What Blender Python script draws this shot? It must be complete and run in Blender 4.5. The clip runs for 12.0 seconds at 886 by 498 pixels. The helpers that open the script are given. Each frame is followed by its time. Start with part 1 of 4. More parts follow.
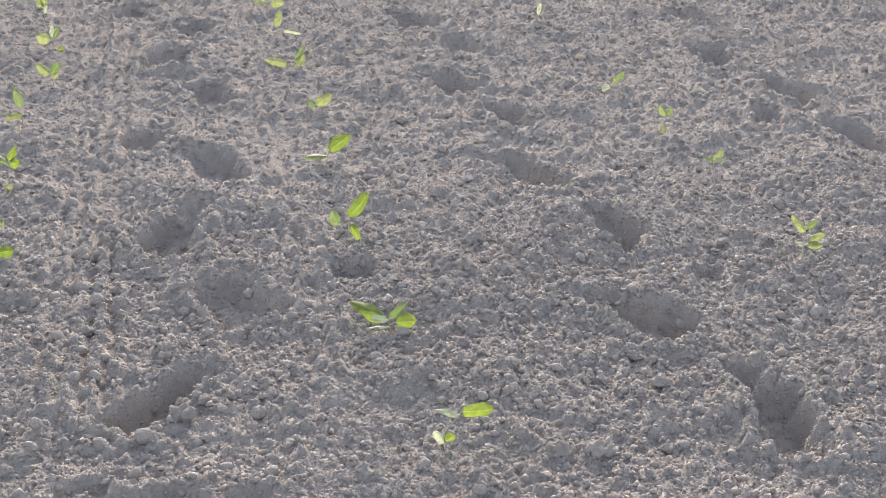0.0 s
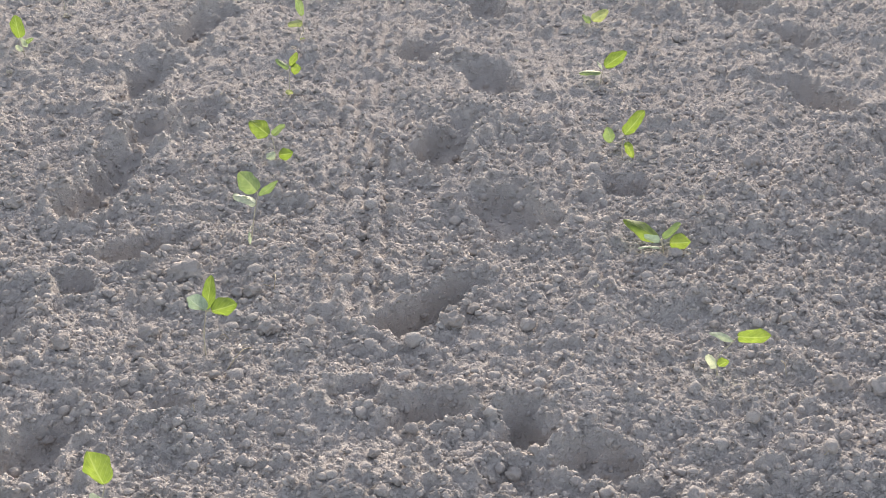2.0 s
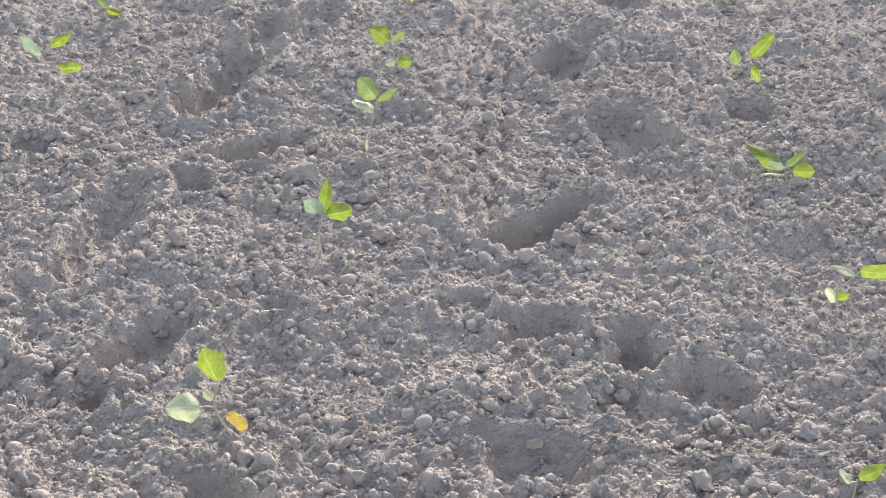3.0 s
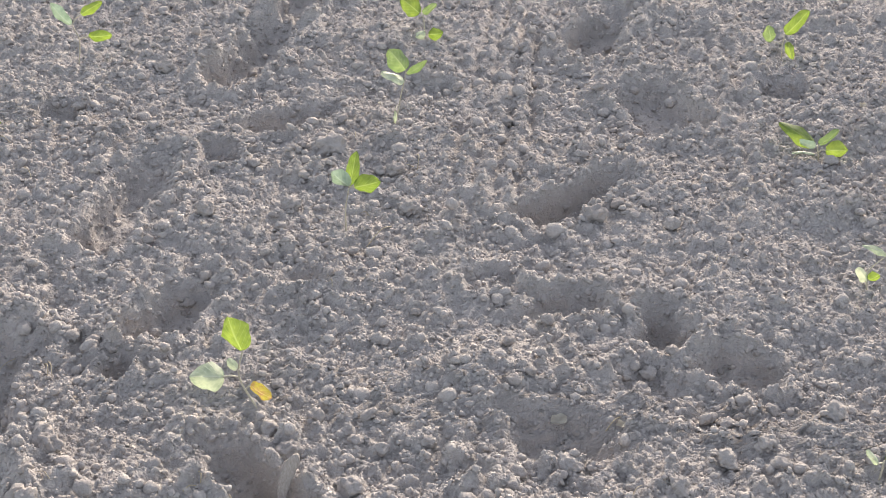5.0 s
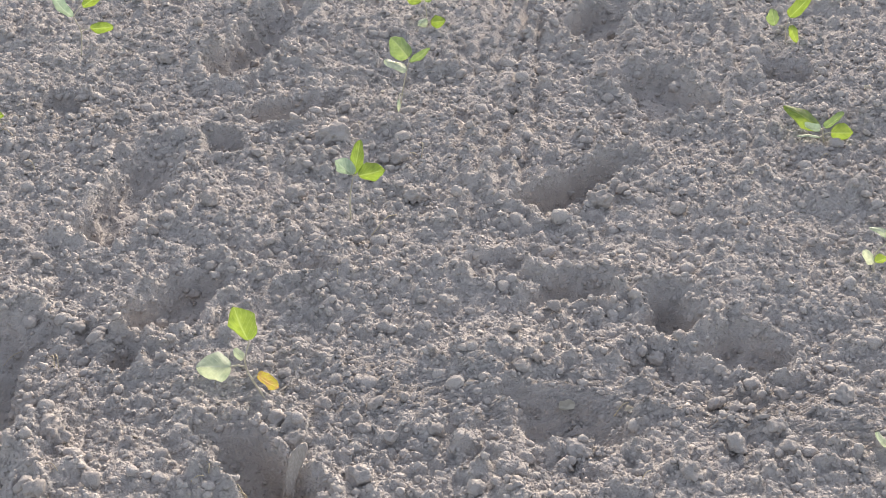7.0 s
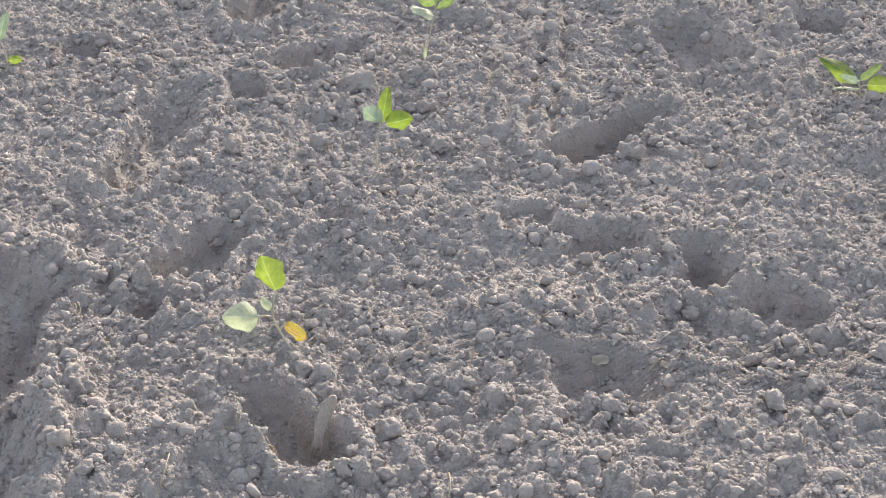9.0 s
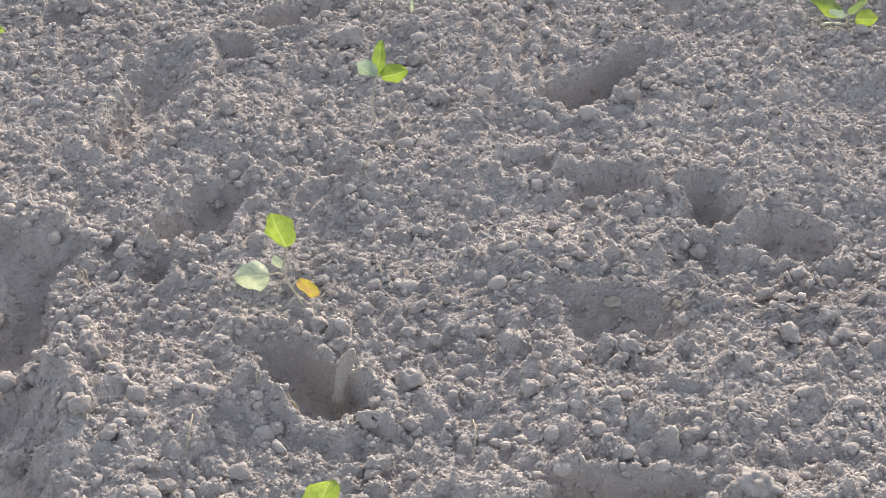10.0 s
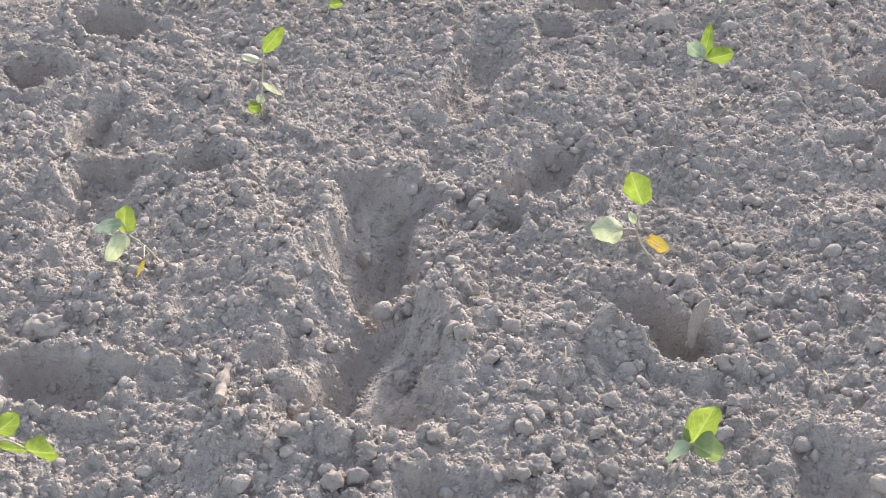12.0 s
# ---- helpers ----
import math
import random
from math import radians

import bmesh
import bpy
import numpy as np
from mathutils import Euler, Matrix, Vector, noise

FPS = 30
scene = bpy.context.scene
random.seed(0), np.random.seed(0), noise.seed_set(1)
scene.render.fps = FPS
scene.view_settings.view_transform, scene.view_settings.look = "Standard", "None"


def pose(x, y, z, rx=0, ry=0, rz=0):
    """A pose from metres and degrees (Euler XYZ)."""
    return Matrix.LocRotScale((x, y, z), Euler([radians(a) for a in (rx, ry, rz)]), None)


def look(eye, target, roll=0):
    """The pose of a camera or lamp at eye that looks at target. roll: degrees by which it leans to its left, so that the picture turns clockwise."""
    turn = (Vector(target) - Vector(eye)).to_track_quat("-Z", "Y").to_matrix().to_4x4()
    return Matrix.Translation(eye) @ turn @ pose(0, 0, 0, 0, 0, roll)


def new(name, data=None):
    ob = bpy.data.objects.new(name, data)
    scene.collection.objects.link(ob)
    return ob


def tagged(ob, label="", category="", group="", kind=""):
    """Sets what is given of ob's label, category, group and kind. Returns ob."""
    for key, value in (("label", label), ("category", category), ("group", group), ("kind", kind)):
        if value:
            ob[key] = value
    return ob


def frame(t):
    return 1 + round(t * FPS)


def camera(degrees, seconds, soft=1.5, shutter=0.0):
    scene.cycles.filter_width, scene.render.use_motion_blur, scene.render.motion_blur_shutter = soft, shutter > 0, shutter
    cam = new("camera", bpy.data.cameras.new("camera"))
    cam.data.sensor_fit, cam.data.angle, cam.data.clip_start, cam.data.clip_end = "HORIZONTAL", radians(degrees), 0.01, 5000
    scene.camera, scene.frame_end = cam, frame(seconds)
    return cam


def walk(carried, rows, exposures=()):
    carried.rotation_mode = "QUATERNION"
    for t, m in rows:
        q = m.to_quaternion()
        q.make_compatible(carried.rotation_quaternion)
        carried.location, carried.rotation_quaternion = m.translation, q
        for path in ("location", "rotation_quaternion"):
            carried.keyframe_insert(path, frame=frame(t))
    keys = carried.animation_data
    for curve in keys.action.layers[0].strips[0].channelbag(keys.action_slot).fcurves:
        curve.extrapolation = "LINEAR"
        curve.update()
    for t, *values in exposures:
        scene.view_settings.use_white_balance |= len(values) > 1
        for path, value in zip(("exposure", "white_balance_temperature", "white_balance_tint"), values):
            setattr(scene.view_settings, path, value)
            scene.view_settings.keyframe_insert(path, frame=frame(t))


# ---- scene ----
cam = camera(35.2, 12.0, soft=0.7)
PATH = [
    (0, (0.378, 0.243, 1.36), (0.743, 2.047, 0.577), 2.0),
    (0.5, (0.375, 0.25, 1.355), (0.704, 2.04, 0.525), 1.7),
    (1, (0.371, 0.25, 1.346), (0.642, 2.044, 0.503), 1.1),
    (1.5, (0.359, 0.259, 1.336), (0.541, 2.061, 0.488), 0.4),
    (1.8, (0.352, 0.271, 1.335), (0.436, 2.072, 0.471), 0.0),
    (2, (0.338, 0.278, 1.318), (0.343, 2.072, 0.433), 0.2),
    (2.2, (0.328, 0.292, 1.312), (0.268, 2.053, 0.366), 0.6),
    (2.3, (0.318, 0.302, 1.316), (0.238, 2.044, 0.337), 1.0),
    (2.5, (0.315, 0.305, 1.308), (0.2, 2.03, 0.302), 0.8),
    (3, (0.31, 0.297, 1.309), (0.174, 2.026, 0.313), 1.1),
    (5, (0.313, 0.305, 1.298), (0.138, 2.013, 0.272), 1.3),
    (5.5, (0.316, 0.306, 1.3), (0.138, 2.012, 0.272), 0.9),
    (6, (0.315, 0.305, 1.297), (0.133, 2.01, 0.269), 0.6),
    (6.5, (0.312, 0.308, 1.293), (0.132, 2.009, 0.257), 0.5),
    (8.3, (0.305, 0.306, 1.282), (0.124, 2.004, 0.241), 0.6),
    (8.5, (0.3, 0.313, 1.275), (0.116, 1.996, 0.209), 0.6),
    (9, (0.271, 0.343, 1.256), (0.084, 2.008, 0.164), 0.9),
    (9.3, (0.243, 0.375, 1.243), (0.06, 2.032, 0.137), -0.4),
    (9.5, (0.22, 0.389, 1.237), (0.066, 2.04, 0.118), -0.9),
    (9.7, (0.205, 0.382, 1.229), (0.06, 2.018, 0.088), -1.1),
    (10, (0.206, 0.329, 1.239), (0.072, 1.969, 0.102), -0.8),
    (10.2, (0.226, 0.297, 1.255), (0.113, 1.936, 0.115), -0.4),
    (10.5, (0.243, 0.223, 1.273), (0.145, 1.872, 0.145), 0.0),
    (10.7, (0.24, 0.182, 1.273), (0.154, 1.829, 0.14), 0.3),
    (11, (0.229, 0.136, 1.278), (0.116, 1.751, 0.103), -0.1),
    (11.2, (0.219, 0.119, 1.287), (0.051, 1.724, 0.105), -0.7),
    (11.5, (0.136, 0.11, 1.283), (-0.088, 1.742, 0.149), -0.8),
    (11.6, (0.108, 0.109, 1.28), (-0.148, 1.742, 0.154), -1.4),
    (11.7, (0.064, 0.107, 1.28), (-0.222, 1.736, 0.155), -1.7),
    (12, (-0.053, 0.097, 1.273), (-0.419, 1.714, 0.154), -2.0),
]
EXPOSURES = [(0.0, 1.01, 6850, 13), (1.5, 1.11, 6850, 13), (2.0, 1.06, 6850, 13), (3.0, 1.18, 6850, 13), (6.5, 1.13, 6850, 13),
             (9.0, 1.12, 6850, 13), (10.5, 1.09, 6850, 13), (11.0, 1.04, 6850, 13), (11.5, 1.19, 6850, 13), (12.0, 1.21, 6850, 13)]
walk(cam, [(t, look(eye, target, roll)) for t, eye, target, roll in PATH], EXPOSURES)

# ---- light: low sun ahead of the camera, clear sky ----
SUN_ELEVATION, SUN_AZIMUTH = 21.0, 8.0          # azimuth in degrees from +y towards +x
world = bpy.data.worlds.new("sky")
scene.world = world
world.use_nodes = True
wn = world.node_tree
sky = wn.nodes.new("ShaderNodeTexSky")
sky.sky_type, sky.sun_disc = "NISHITA", False
sky.sun_elevation, sky.sun_rotation = radians(SUN_ELEVATION), radians(SUN_AZIMUTH)
sky.air_density, sky.dust_density, sky.ozone_density = 1.0, 1.5, 1.0
hazy = wn.nodes.new("ShaderNodeHueSaturation")     # haze takes some of the blue out of the sky
hazy.inputs["Saturation"].default_value = 0.55
wn.links.new(sky.outputs["Color"], hazy.inputs["Color"])
wn.links.new(hazy.outputs["Color"], wn.nodes["Background"].inputs["Color"])
wn.nodes["Background"].inputs["Strength"].default_value = 0.15

sun_data = bpy.data.lights.new("sun", "SUN")
sun_data.energy, sun_data.angle, sun_data.color = 2.1, radians(0.6), (1.0, 0.87, 0.73)
sun = new("sun", sun_data)
toward = Vector((math.sin(radians(SUN_AZIMUTH)) * math.cos(radians(SUN_ELEVATION)),
                 math.cos(radians(SUN_AZIMUTH)) * math.cos(radians(SUN_ELEVATION)), math.sin(radians(SUN_ELEVATION))))
sun.matrix_basis = look(toward * 50, (0, 0, 0))


# ---- materials ----
def material(name):
    m = bpy.data.materials.new(name)
    m.use_nodes = True
    return m, m.node_tree.nodes, m.node_tree.links


def mixed(nodes, links, blend, fac, a, b):
    """A colour mix; fac, a and b are numbers, colours or sockets."""
    n = nodes.new("ShaderNodeMix")
    n.data_type, n.blend_type = "RGBA", blend
    for socket, v in ((n.inputs[0], fac), (n.inputs[6], a), (n.inputs[7], b)):
        if isinstance(v, bpy.types.NodeSocket):
            links.new(v, socket)
        else:
            socket.default_value = v if isinstance(v, (int, float)) else (*v, 1)
    return n.outputs[2]


def noise_at(nodes, links, coords, scale, detail=4.0, rough=0.6):
    n = nodes.new("ShaderNodeTexNoise")
    n.inputs["Scale"].default_value, n.inputs["Detail"].default_value, n.inputs["Roughness"].default_value = scale, detail, rough
    links.new(coords, n.inputs["Vector"])
    return n


def ramp(nodes, links, source, lo, hi):
    n = nodes.new("ShaderNodeMapRange")
    n.inputs["From Min"].default_value, n.inputs["From Max"].default_value = lo, hi
    links.new(source, n.inputs["Value"])
    return n.outputs["Result"]


def soil_material(name, islands=False, pieces=False, unit=1.0):
    """Dry, dusty grey-brown loam: pale dust over darker crumbs, grain at two scales."""
    m, nodes, links = material(name)
    sized = nodes.new("ShaderNodeMapping")
    sized.inputs["Scale"].default_value = (unit, unit, unit)
    links.new(nodes.new("ShaderNodeTexCoord").outputs["Object"], sized.inputs["Vector"])
    coords = sized.outputs[0]
    broad = noise_at(nodes, links, coords, 3.5, 5, 0.6)
    fine = noise_at(nodes, links, coords, 55, 6, 0.7)
    col = mixed(nodes, links, "MIX", ramp(nodes, links, broad.outputs["Fac"], 0.35, 0.68), SOIL_DARK, SOIL_LIGHT)
    col = mixed(nodes, links, "MIX", ramp(nodes, links, fine.outputs["Fac"], 0.35, 0.75), col, SOIL_DUST)
    patch = noise_at(nodes, links, coords, 9, 3, 0.55)
    col = mixed(nodes, links, "MIX", ramp(nodes, links, patch.outputs["Fac"], 0.52, 0.72), col, SOIL_RED)
    grain = noise_at(nodes, links, coords, 420, 3, 0.7)
    shade = mixed(nodes, links, "MIX", ramp(nodes, links, grain.outputs["Fac"], 0.3, 0.7), (0.94, 0.94, 0.94), (1.05, 1.05, 1.05))
    col = mixed(nodes, links, "MULTIPLY", 1.0, col, shade)
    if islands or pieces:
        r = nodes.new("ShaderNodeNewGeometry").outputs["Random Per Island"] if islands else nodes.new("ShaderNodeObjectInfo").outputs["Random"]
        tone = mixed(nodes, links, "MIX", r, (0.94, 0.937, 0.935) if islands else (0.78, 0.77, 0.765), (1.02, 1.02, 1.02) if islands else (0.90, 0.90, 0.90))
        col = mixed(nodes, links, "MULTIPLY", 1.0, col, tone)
    bsdf = nodes["Principled BSDF"]
    links.new(col, bsdf.inputs["Base Color"])
    bsdf.inputs["Roughness"].default_value = 1.0
    bsdf.inputs["Specular IOR Level"].default_value = 0.06
    height = noise_at(nodes, links, coords, 260, 5, 0.7).outputs["Fac"]
    warp = nodes.new("ShaderNodeVectorMath")
    warp.operation = "MULTIPLY_ADD"
    warp.inputs[1].default_value = (0.014, 0.014, 0.014)
    links.new(noise_at(nodes, links, coords, 95, 3, 0.6).outputs["Color"], warp.inputs[0])
    links.new(coords, warp.inputs[2])
    for scale in (105, 230):
        vor = nodes.new("ShaderNodeTexVoronoi")
        vor.feature = "SMOOTH_F1"
        vor.inputs["Scale"].default_value, vor.inputs["Smoothness"].default_value = scale, 0.35
        links.new(warp.outputs[0], vor.inputs["Vector"])
        less = nodes.new("ShaderNodeMath")
        less.operation = "SUBTRACT"
        links.new(height, less.inputs[0])
        links.new(vor.outputs["Distance"], less.inputs[1])
        height = less.outputs[0]
    bump = nodes.new("ShaderNodeBump")
    bump.inputs["Strength"].default_value, bump.inputs["Distance"].default_value = 0.35 if pieces else 0.5 if islands else 0.7, 0.005
    if not islands and not pieces:                 # trodden soil is pressed smooth
        pressed = nodes.new("ShaderNodeAttribute")
        pressed.attribute_name = "trodden"
        smooth = nodes.new("ShaderNodeMapRange")
        smooth.inputs["To Min"].default_value, smooth.inputs["To Max"].default_value = 0.7, 0.5
        links.new(pressed.outputs["Fac"], smooth.inputs["Value"])
        links.new(smooth.outputs["Result"], bump.inputs["Strength"])
    links.new(height, bump.inputs["Height"])
    links.new(bump.outputs["Normal"], bsdf.inputs["Normal"])
    return m


SOIL_RED = (0.436, 0.404, 0.381)
SOIL_DARK, SOIL_LIGHT, SOIL_DUST = (0.392, 0.365, 0.347), (0.432, 0.404, 0.386), (0.474, 0.447, 0.430)
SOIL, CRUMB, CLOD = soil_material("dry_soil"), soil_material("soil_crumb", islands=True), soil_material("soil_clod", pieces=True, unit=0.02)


def leaf_material(name, face, through_light, vein, spots=0.0, spot_colour=(0.3, 0.15, 0.03), share=0.55):
    m, nodes, links = material(name)
    tc = nodes.new("ShaderNodeTexCoord")
    sep = nodes.new("ShaderNodeSeparateXYZ")
    links.new(tc.outputs["UV"], sep.inputs[0])

    def calc(op, a, b=0.0):
        n = nodes.new("ShaderNodeMath")
        n.operation = op
        for s, v in zip(n.inputs, (a, b)):
            if isinstance(v, bpy.types.NodeSocket):
                links.new(v, s)
            else:
                s.default_value = v
        return n.outputs[0]

    across = calc("ABSOLUTE", calc("SUBTRACT", sep.outputs[0], 0.5))
    mid = ramp(nodes, links, across, 0.05, 0.01)
    slant = calc("SUBTRACT", calc("MULTIPLY", sep.outputs[1], 6.0), calc("MULTIPLY", across, 5.0))
    side = ramp(nodes, links, calc("ABSOLUTE", calc("SUBTRACT", calc("FRACT", slant), 0.5)), 0.09, 0.02)
    veins = calc("MAXIMUM", mid, calc("MULTIPLY", side, 0.55))
    shade_noise = noise_at(nodes, links, tc.outputs["Object"], 70, 4)
    # uneven tone painted in to stand for shade in the leaf's folds
    tone = mixed(nodes, links, "MIX", ramp(nodes, links, shade_noise.outputs["Fac"], 0.3, 0.7), (0.66, 0.72, 0.66), (1.2, 1.16, 1.12))
    r = nodes.new("ShaderNodeObjectInfo").outputs["Random"]
    tone = mixed(nodes, links, "MULTIPLY", 1.0, tone, mixed(nodes, links, "MIX", r, (0.85, 0.88, 0.8), (1.15, 1.1, 1.1)))

    def coloured(c):
        out = mixed(nodes, links, "MULTIPLY", 1.0, c, tone)
        if spots:
            mark = noise_at(nodes, links, tc.outputs["Object"], 75, 3)
            out = mixed(nodes, links, "MIX", ramp(nodes, links, mark.outputs["Fac"], 0.62 - spots * 0.2, 0.62), out, spot_colour)
        return mixed(nodes, links, "MIX", veins, out, mixed(nodes, links, "MIX", 0.45, out, vein))

    bsdf = nodes["Principled BSDF"]
    links.new(coloured(face), bsdf.inputs["Base Color"])
    bsdf.inputs["Roughness"].default_value = 0.48
    bump = nodes.new("ShaderNodeBump")
    bump.inputs["Strength"].default_value, bump.inputs["Distance"].default_value = 0.6, 0.0015
    links.new(calc("SUBTRACT", shade_noise.outputs["Fac"], veins), bump.inputs["Height"])
    links.new(bump.outputs["Normal"], bsdf.inputs["Normal"])
    tl = nodes.new("ShaderNodeBsdfTranslucent")
    links.new(coloured(through_light), tl.inputs["Color"])
    mix = nodes.new("ShaderNodeMixShader")
    mix.inputs[0].default_value = share
    links.new(bsdf.outputs[0], mix.inputs[1])
    links.new(tl.outputs[0], mix.inputs[2])
    links.new(mix.outputs[0], nodes["Material Output"].inputs["Surface"])
    return m


LIGHT = leaf_material("leaf_fresh", (0.19, 0.27, 0.12), (0.24, 0.35, 0.045), (0.42, 0.52, 0.22), share=0.58)
# yellowish leaves of the far rows; haze is put into the paler colour
DULL_HAZED = leaf_material("leaf_dull_hazed", (0.36, 0.42, 0.25), (0.36, 0.43, 0.15), (0.52, 0.57, 0.38), share=0.46)
GREEN = leaf_material("leaf_green", (0.24, 0.32, 0.20), (0.22, 0.33, 0.09), (0.40, 0.47, 0.3), share=0.44)
# the sky's sheen on unlit blades is put into this grey-green
SKY_GREY = leaf_material("leaf_sky_grey", (0.42, 0.53, 0.45), (0.24, 0.35, 0.22), (0.58, 0.66, 0.56), share=0.34)
PALE = leaf_material("leaf_pale", (0.64, 0.71, 0.60), (0.44, 0.52, 0.33), (0.74, 0.78, 0.66), share=0.40)
YELLOW = leaf_material("leaf_yellow", (0.50, 0.45, 0.13), (0.50, 0.42, 0.06), (0.58, 0.52, 0.22), spots=0.9, spot_colour=(0.34, 0.21, 0.10))


def plain_material(name, dark, light, scale, stretch=(1, 1, 1), rough=0.8):
    m, nodes, links = material(name)
    mp = nodes.new("ShaderNodeMapping")
    mp.inputs["Scale"].default_value = stretch
    links.new(nodes.new("ShaderNodeTexCoord").outputs["Object"], mp.inputs["Vector"])
    n = noise_at(nodes, links, mp.outputs[0], scale, 6, 0.65)
    col = mixed(nodes, links, "MIX", ramp(nodes, links, n.outputs["Fac"], 0.3, 0.7), dark, light)
    bsdf = nodes["Principled BSDF"]
    links.new(col, bsdf.inputs["Base Color"])
    bsdf.inputs["Roughness"].default_value = rough
    bump = nodes.new("ShaderNodeBump")
    bump.inputs["Strength"].default_value, bump.inputs["Distance"].default_value = 0.6, 0.002
    links.new(n.outputs["Fac"], bump.inputs["Height"])
    links.new(bump.outputs["Normal"], bsdf.inputs["Normal"])
    return m


STEM = plain_material("stem", (0.36, 0.33, 0.26), (0.56, 0.52, 0.41), 90, rough=0.5)
WOOD = plain_material("weathered_wood", (0.25, 0.225, 0.205), (0.42, 0.385, 0.355), 60, (6, 6, 0.5))
BARK = plain_material("pale_bark", (0.44, 0.41, 0.385), (0.58, 0.55, 0.52), 60, (6, 6, 0.5), rough=0.95)
STRAW = plain_material("dry_straw", (0.34, 0.28, 0.19), (0.56, 0.49, 0.36), 80)
DRY_LEAF = plain_material("dry_leaf", (0.50, 0.46, 0.39), (0.72, 0.69, 0.61), 60)


# ---- the lie of the land ----
def hash2(ix, iy, seed):
    h = (ix.astype(np.int64) * 374761393 + iy.astype(np.int64) * 668265263 + seed * 974634777) & 0xFFFFFFFF
    h = ((h ^ (h >> 13)) * 1274126177) & 0xFFFFFFFF
    return ((h ^ (h >> 16)) & 0xFFFFFF) / float(0xFFFFFF)


def value_noise(x, y, seed):
    ix, iy = np.floor(x), np.floor(y)
    fx, fy = x - ix, y - iy
    fx, fy = fx * fx * fx * (fx * (fx * 6 - 15) + 10), fy * fy * fy * (fy * (fy * 6 - 15) + 10)
    a, b = hash2(ix, iy, seed), hash2(ix + 1, iy, seed)
    c, d = hash2(ix, iy + 1, seed), hash2(ix + 1, iy + 1, seed)
    return (a + (b - a) * fx) * (1 - fy) + (c + (d - c) * fx) * fy - 0.5


def fbm(x, y, scale, octaves, seed, gain=0.5):
    out, amp = np.zeros_like(x), 1.0
    for o in range(octaves):
        c, s = math.cos(0.6 + o), math.sin(0.6 + o)
        out += amp * value_noise((x * c - y * s) / scale, (x * s + y * c) / scale, seed + o)
        amp, scale = amp * gain, scale / 2.03
    return out


def knobs(x, y, scale, seed, fill, tall):
    """Rounded knobs of many sizes, set close together: their height in metres over the bed they sit in."""
    px, py = x / scale, y / scale
    ix, iy = np.floor(px), np.floor(py)
    best = np.zeros_like(x)
    for dx in (-1, 0, 1):
        for dy in (-1, 0, 1):
            cx, cy = ix + dx, iy + dy
            a = hash2(cx, cy, seed + 3) * math.pi
            u, v = px - cx - hash2(cx, cy, seed), py - cy - hash2(cx, cy, seed + 7)
            u, v = u * np.cos(a) + v * np.sin(a), (v * np.cos(a) - u * np.sin(a)) * 1.25
            k = hash2(cx, cy, seed + 13)
            r = 0.30 + 0.52 * k * k
            h = np.clip(1 - (u * u + v * v) / (r * r), 0, None) ** 0.6 * r * tall * (0.7 + 0.6 * hash2(cx, cy, seed + 17))
            best = np.maximum(best, np.where(hash2(cx, cy, seed + 19) < fill, h, 0))
    return best * scale


def crumbly(x, y):
    """The relief of crumbs on crumbs, from fist-sized swellings down to grains."""
    wx = x + 0.006 * fbm(x, y, 0.013, 2, 81) + 0.010 * fbm(x, y, 0.03, 1, 83)
    wy = y + 0.006 * fbm(x, y, 0.013, 2, 85) + 0.010 * fbm(x, y, 0.03, 1, 87)
    patch = np.clip(0.5 + 1.6 * fbm(x, y, 0.22, 2, 89), 0, 1)
    z = (0.45 + 0.55 * patch) * knobs(wx, wy, 0.040, 41, 0.46, 0.58)
    z += knobs(wx, wy, 0.021, 43, 0.68, 0.66)
    z += knobs(wx + 0.003, wy, 0.0135, 47, 0.85, 0.60)
    return z + 0.006 * fbm(x, y, 0.05, 2, 53) + 0.0020 * fbm(x, y, 0.009, 2, 57)


# Footprints and hollows: x, y, half width, half length, heading (degrees clockwise from +y), depth
HOLLOWS_MIDDLE = [
    (0.335, 2.725, 0.050, 0.158, 38, 0.057), (0.49, 3.15, 0.080, 0.130, -25, 0.060), (0.36, 3.59, 0.068, 0.149, 25, 0.060),
    (0.48, 4.03, 0.068, 0.149, -12, 0.060), (0.295, 4.35, 0.070, 0.136, 20, 0.060), (0.49, 4.79, 0.075, 0.140, -10, 0.060),
    (0.356, 5.19, 0.075, 0.144, 20, 0.065), (0.452, 5.65, 0.080, 0.144, -6, 0.065), (0.21, 5.94, 0.070, 0.136, 16, 0.065),
    (0.776, 3.28, 0.060, 0.065, 0, 0.035),
]
HOLLOWS_RIGHT = [
    (1.315, 5.78, 0.090, 0.168, -16, 0.065), (1.452, 5.35, 0.075, 0.128, 0, 0.055), (1.304, 4.86, 0.078, 0.152, -14, 0.065),
    (1.439, 4.45, 0.068, 0.120, 0, 0.055), (1.363, 3.94, 0.075, 0.158, -25, 0.065), (1.496, 3.5, 0.075, 0.131, -10, 0.060),
    (1.4, 2.98, 0.080, 0.165, -28, 0.065), (1.54, 2.51, 0.075, 0.180, 6, 0.080), (1.63, 3.16, 0.050, 0.050, 0, 0.025),
    (2.477, 5.74, 0.090, 0.152, -18, 0.065), (2.38, 5.16, 0.075, 0.152, 5, 0.065), (2.5, 4.71, 0.075, 0.152, -20, 0.065),
    (2.3, 4.39, 0.068, 0.120, 12, 0.060), (2.53, 4.13, 0.075, 0.180, -15, 0.060),
]
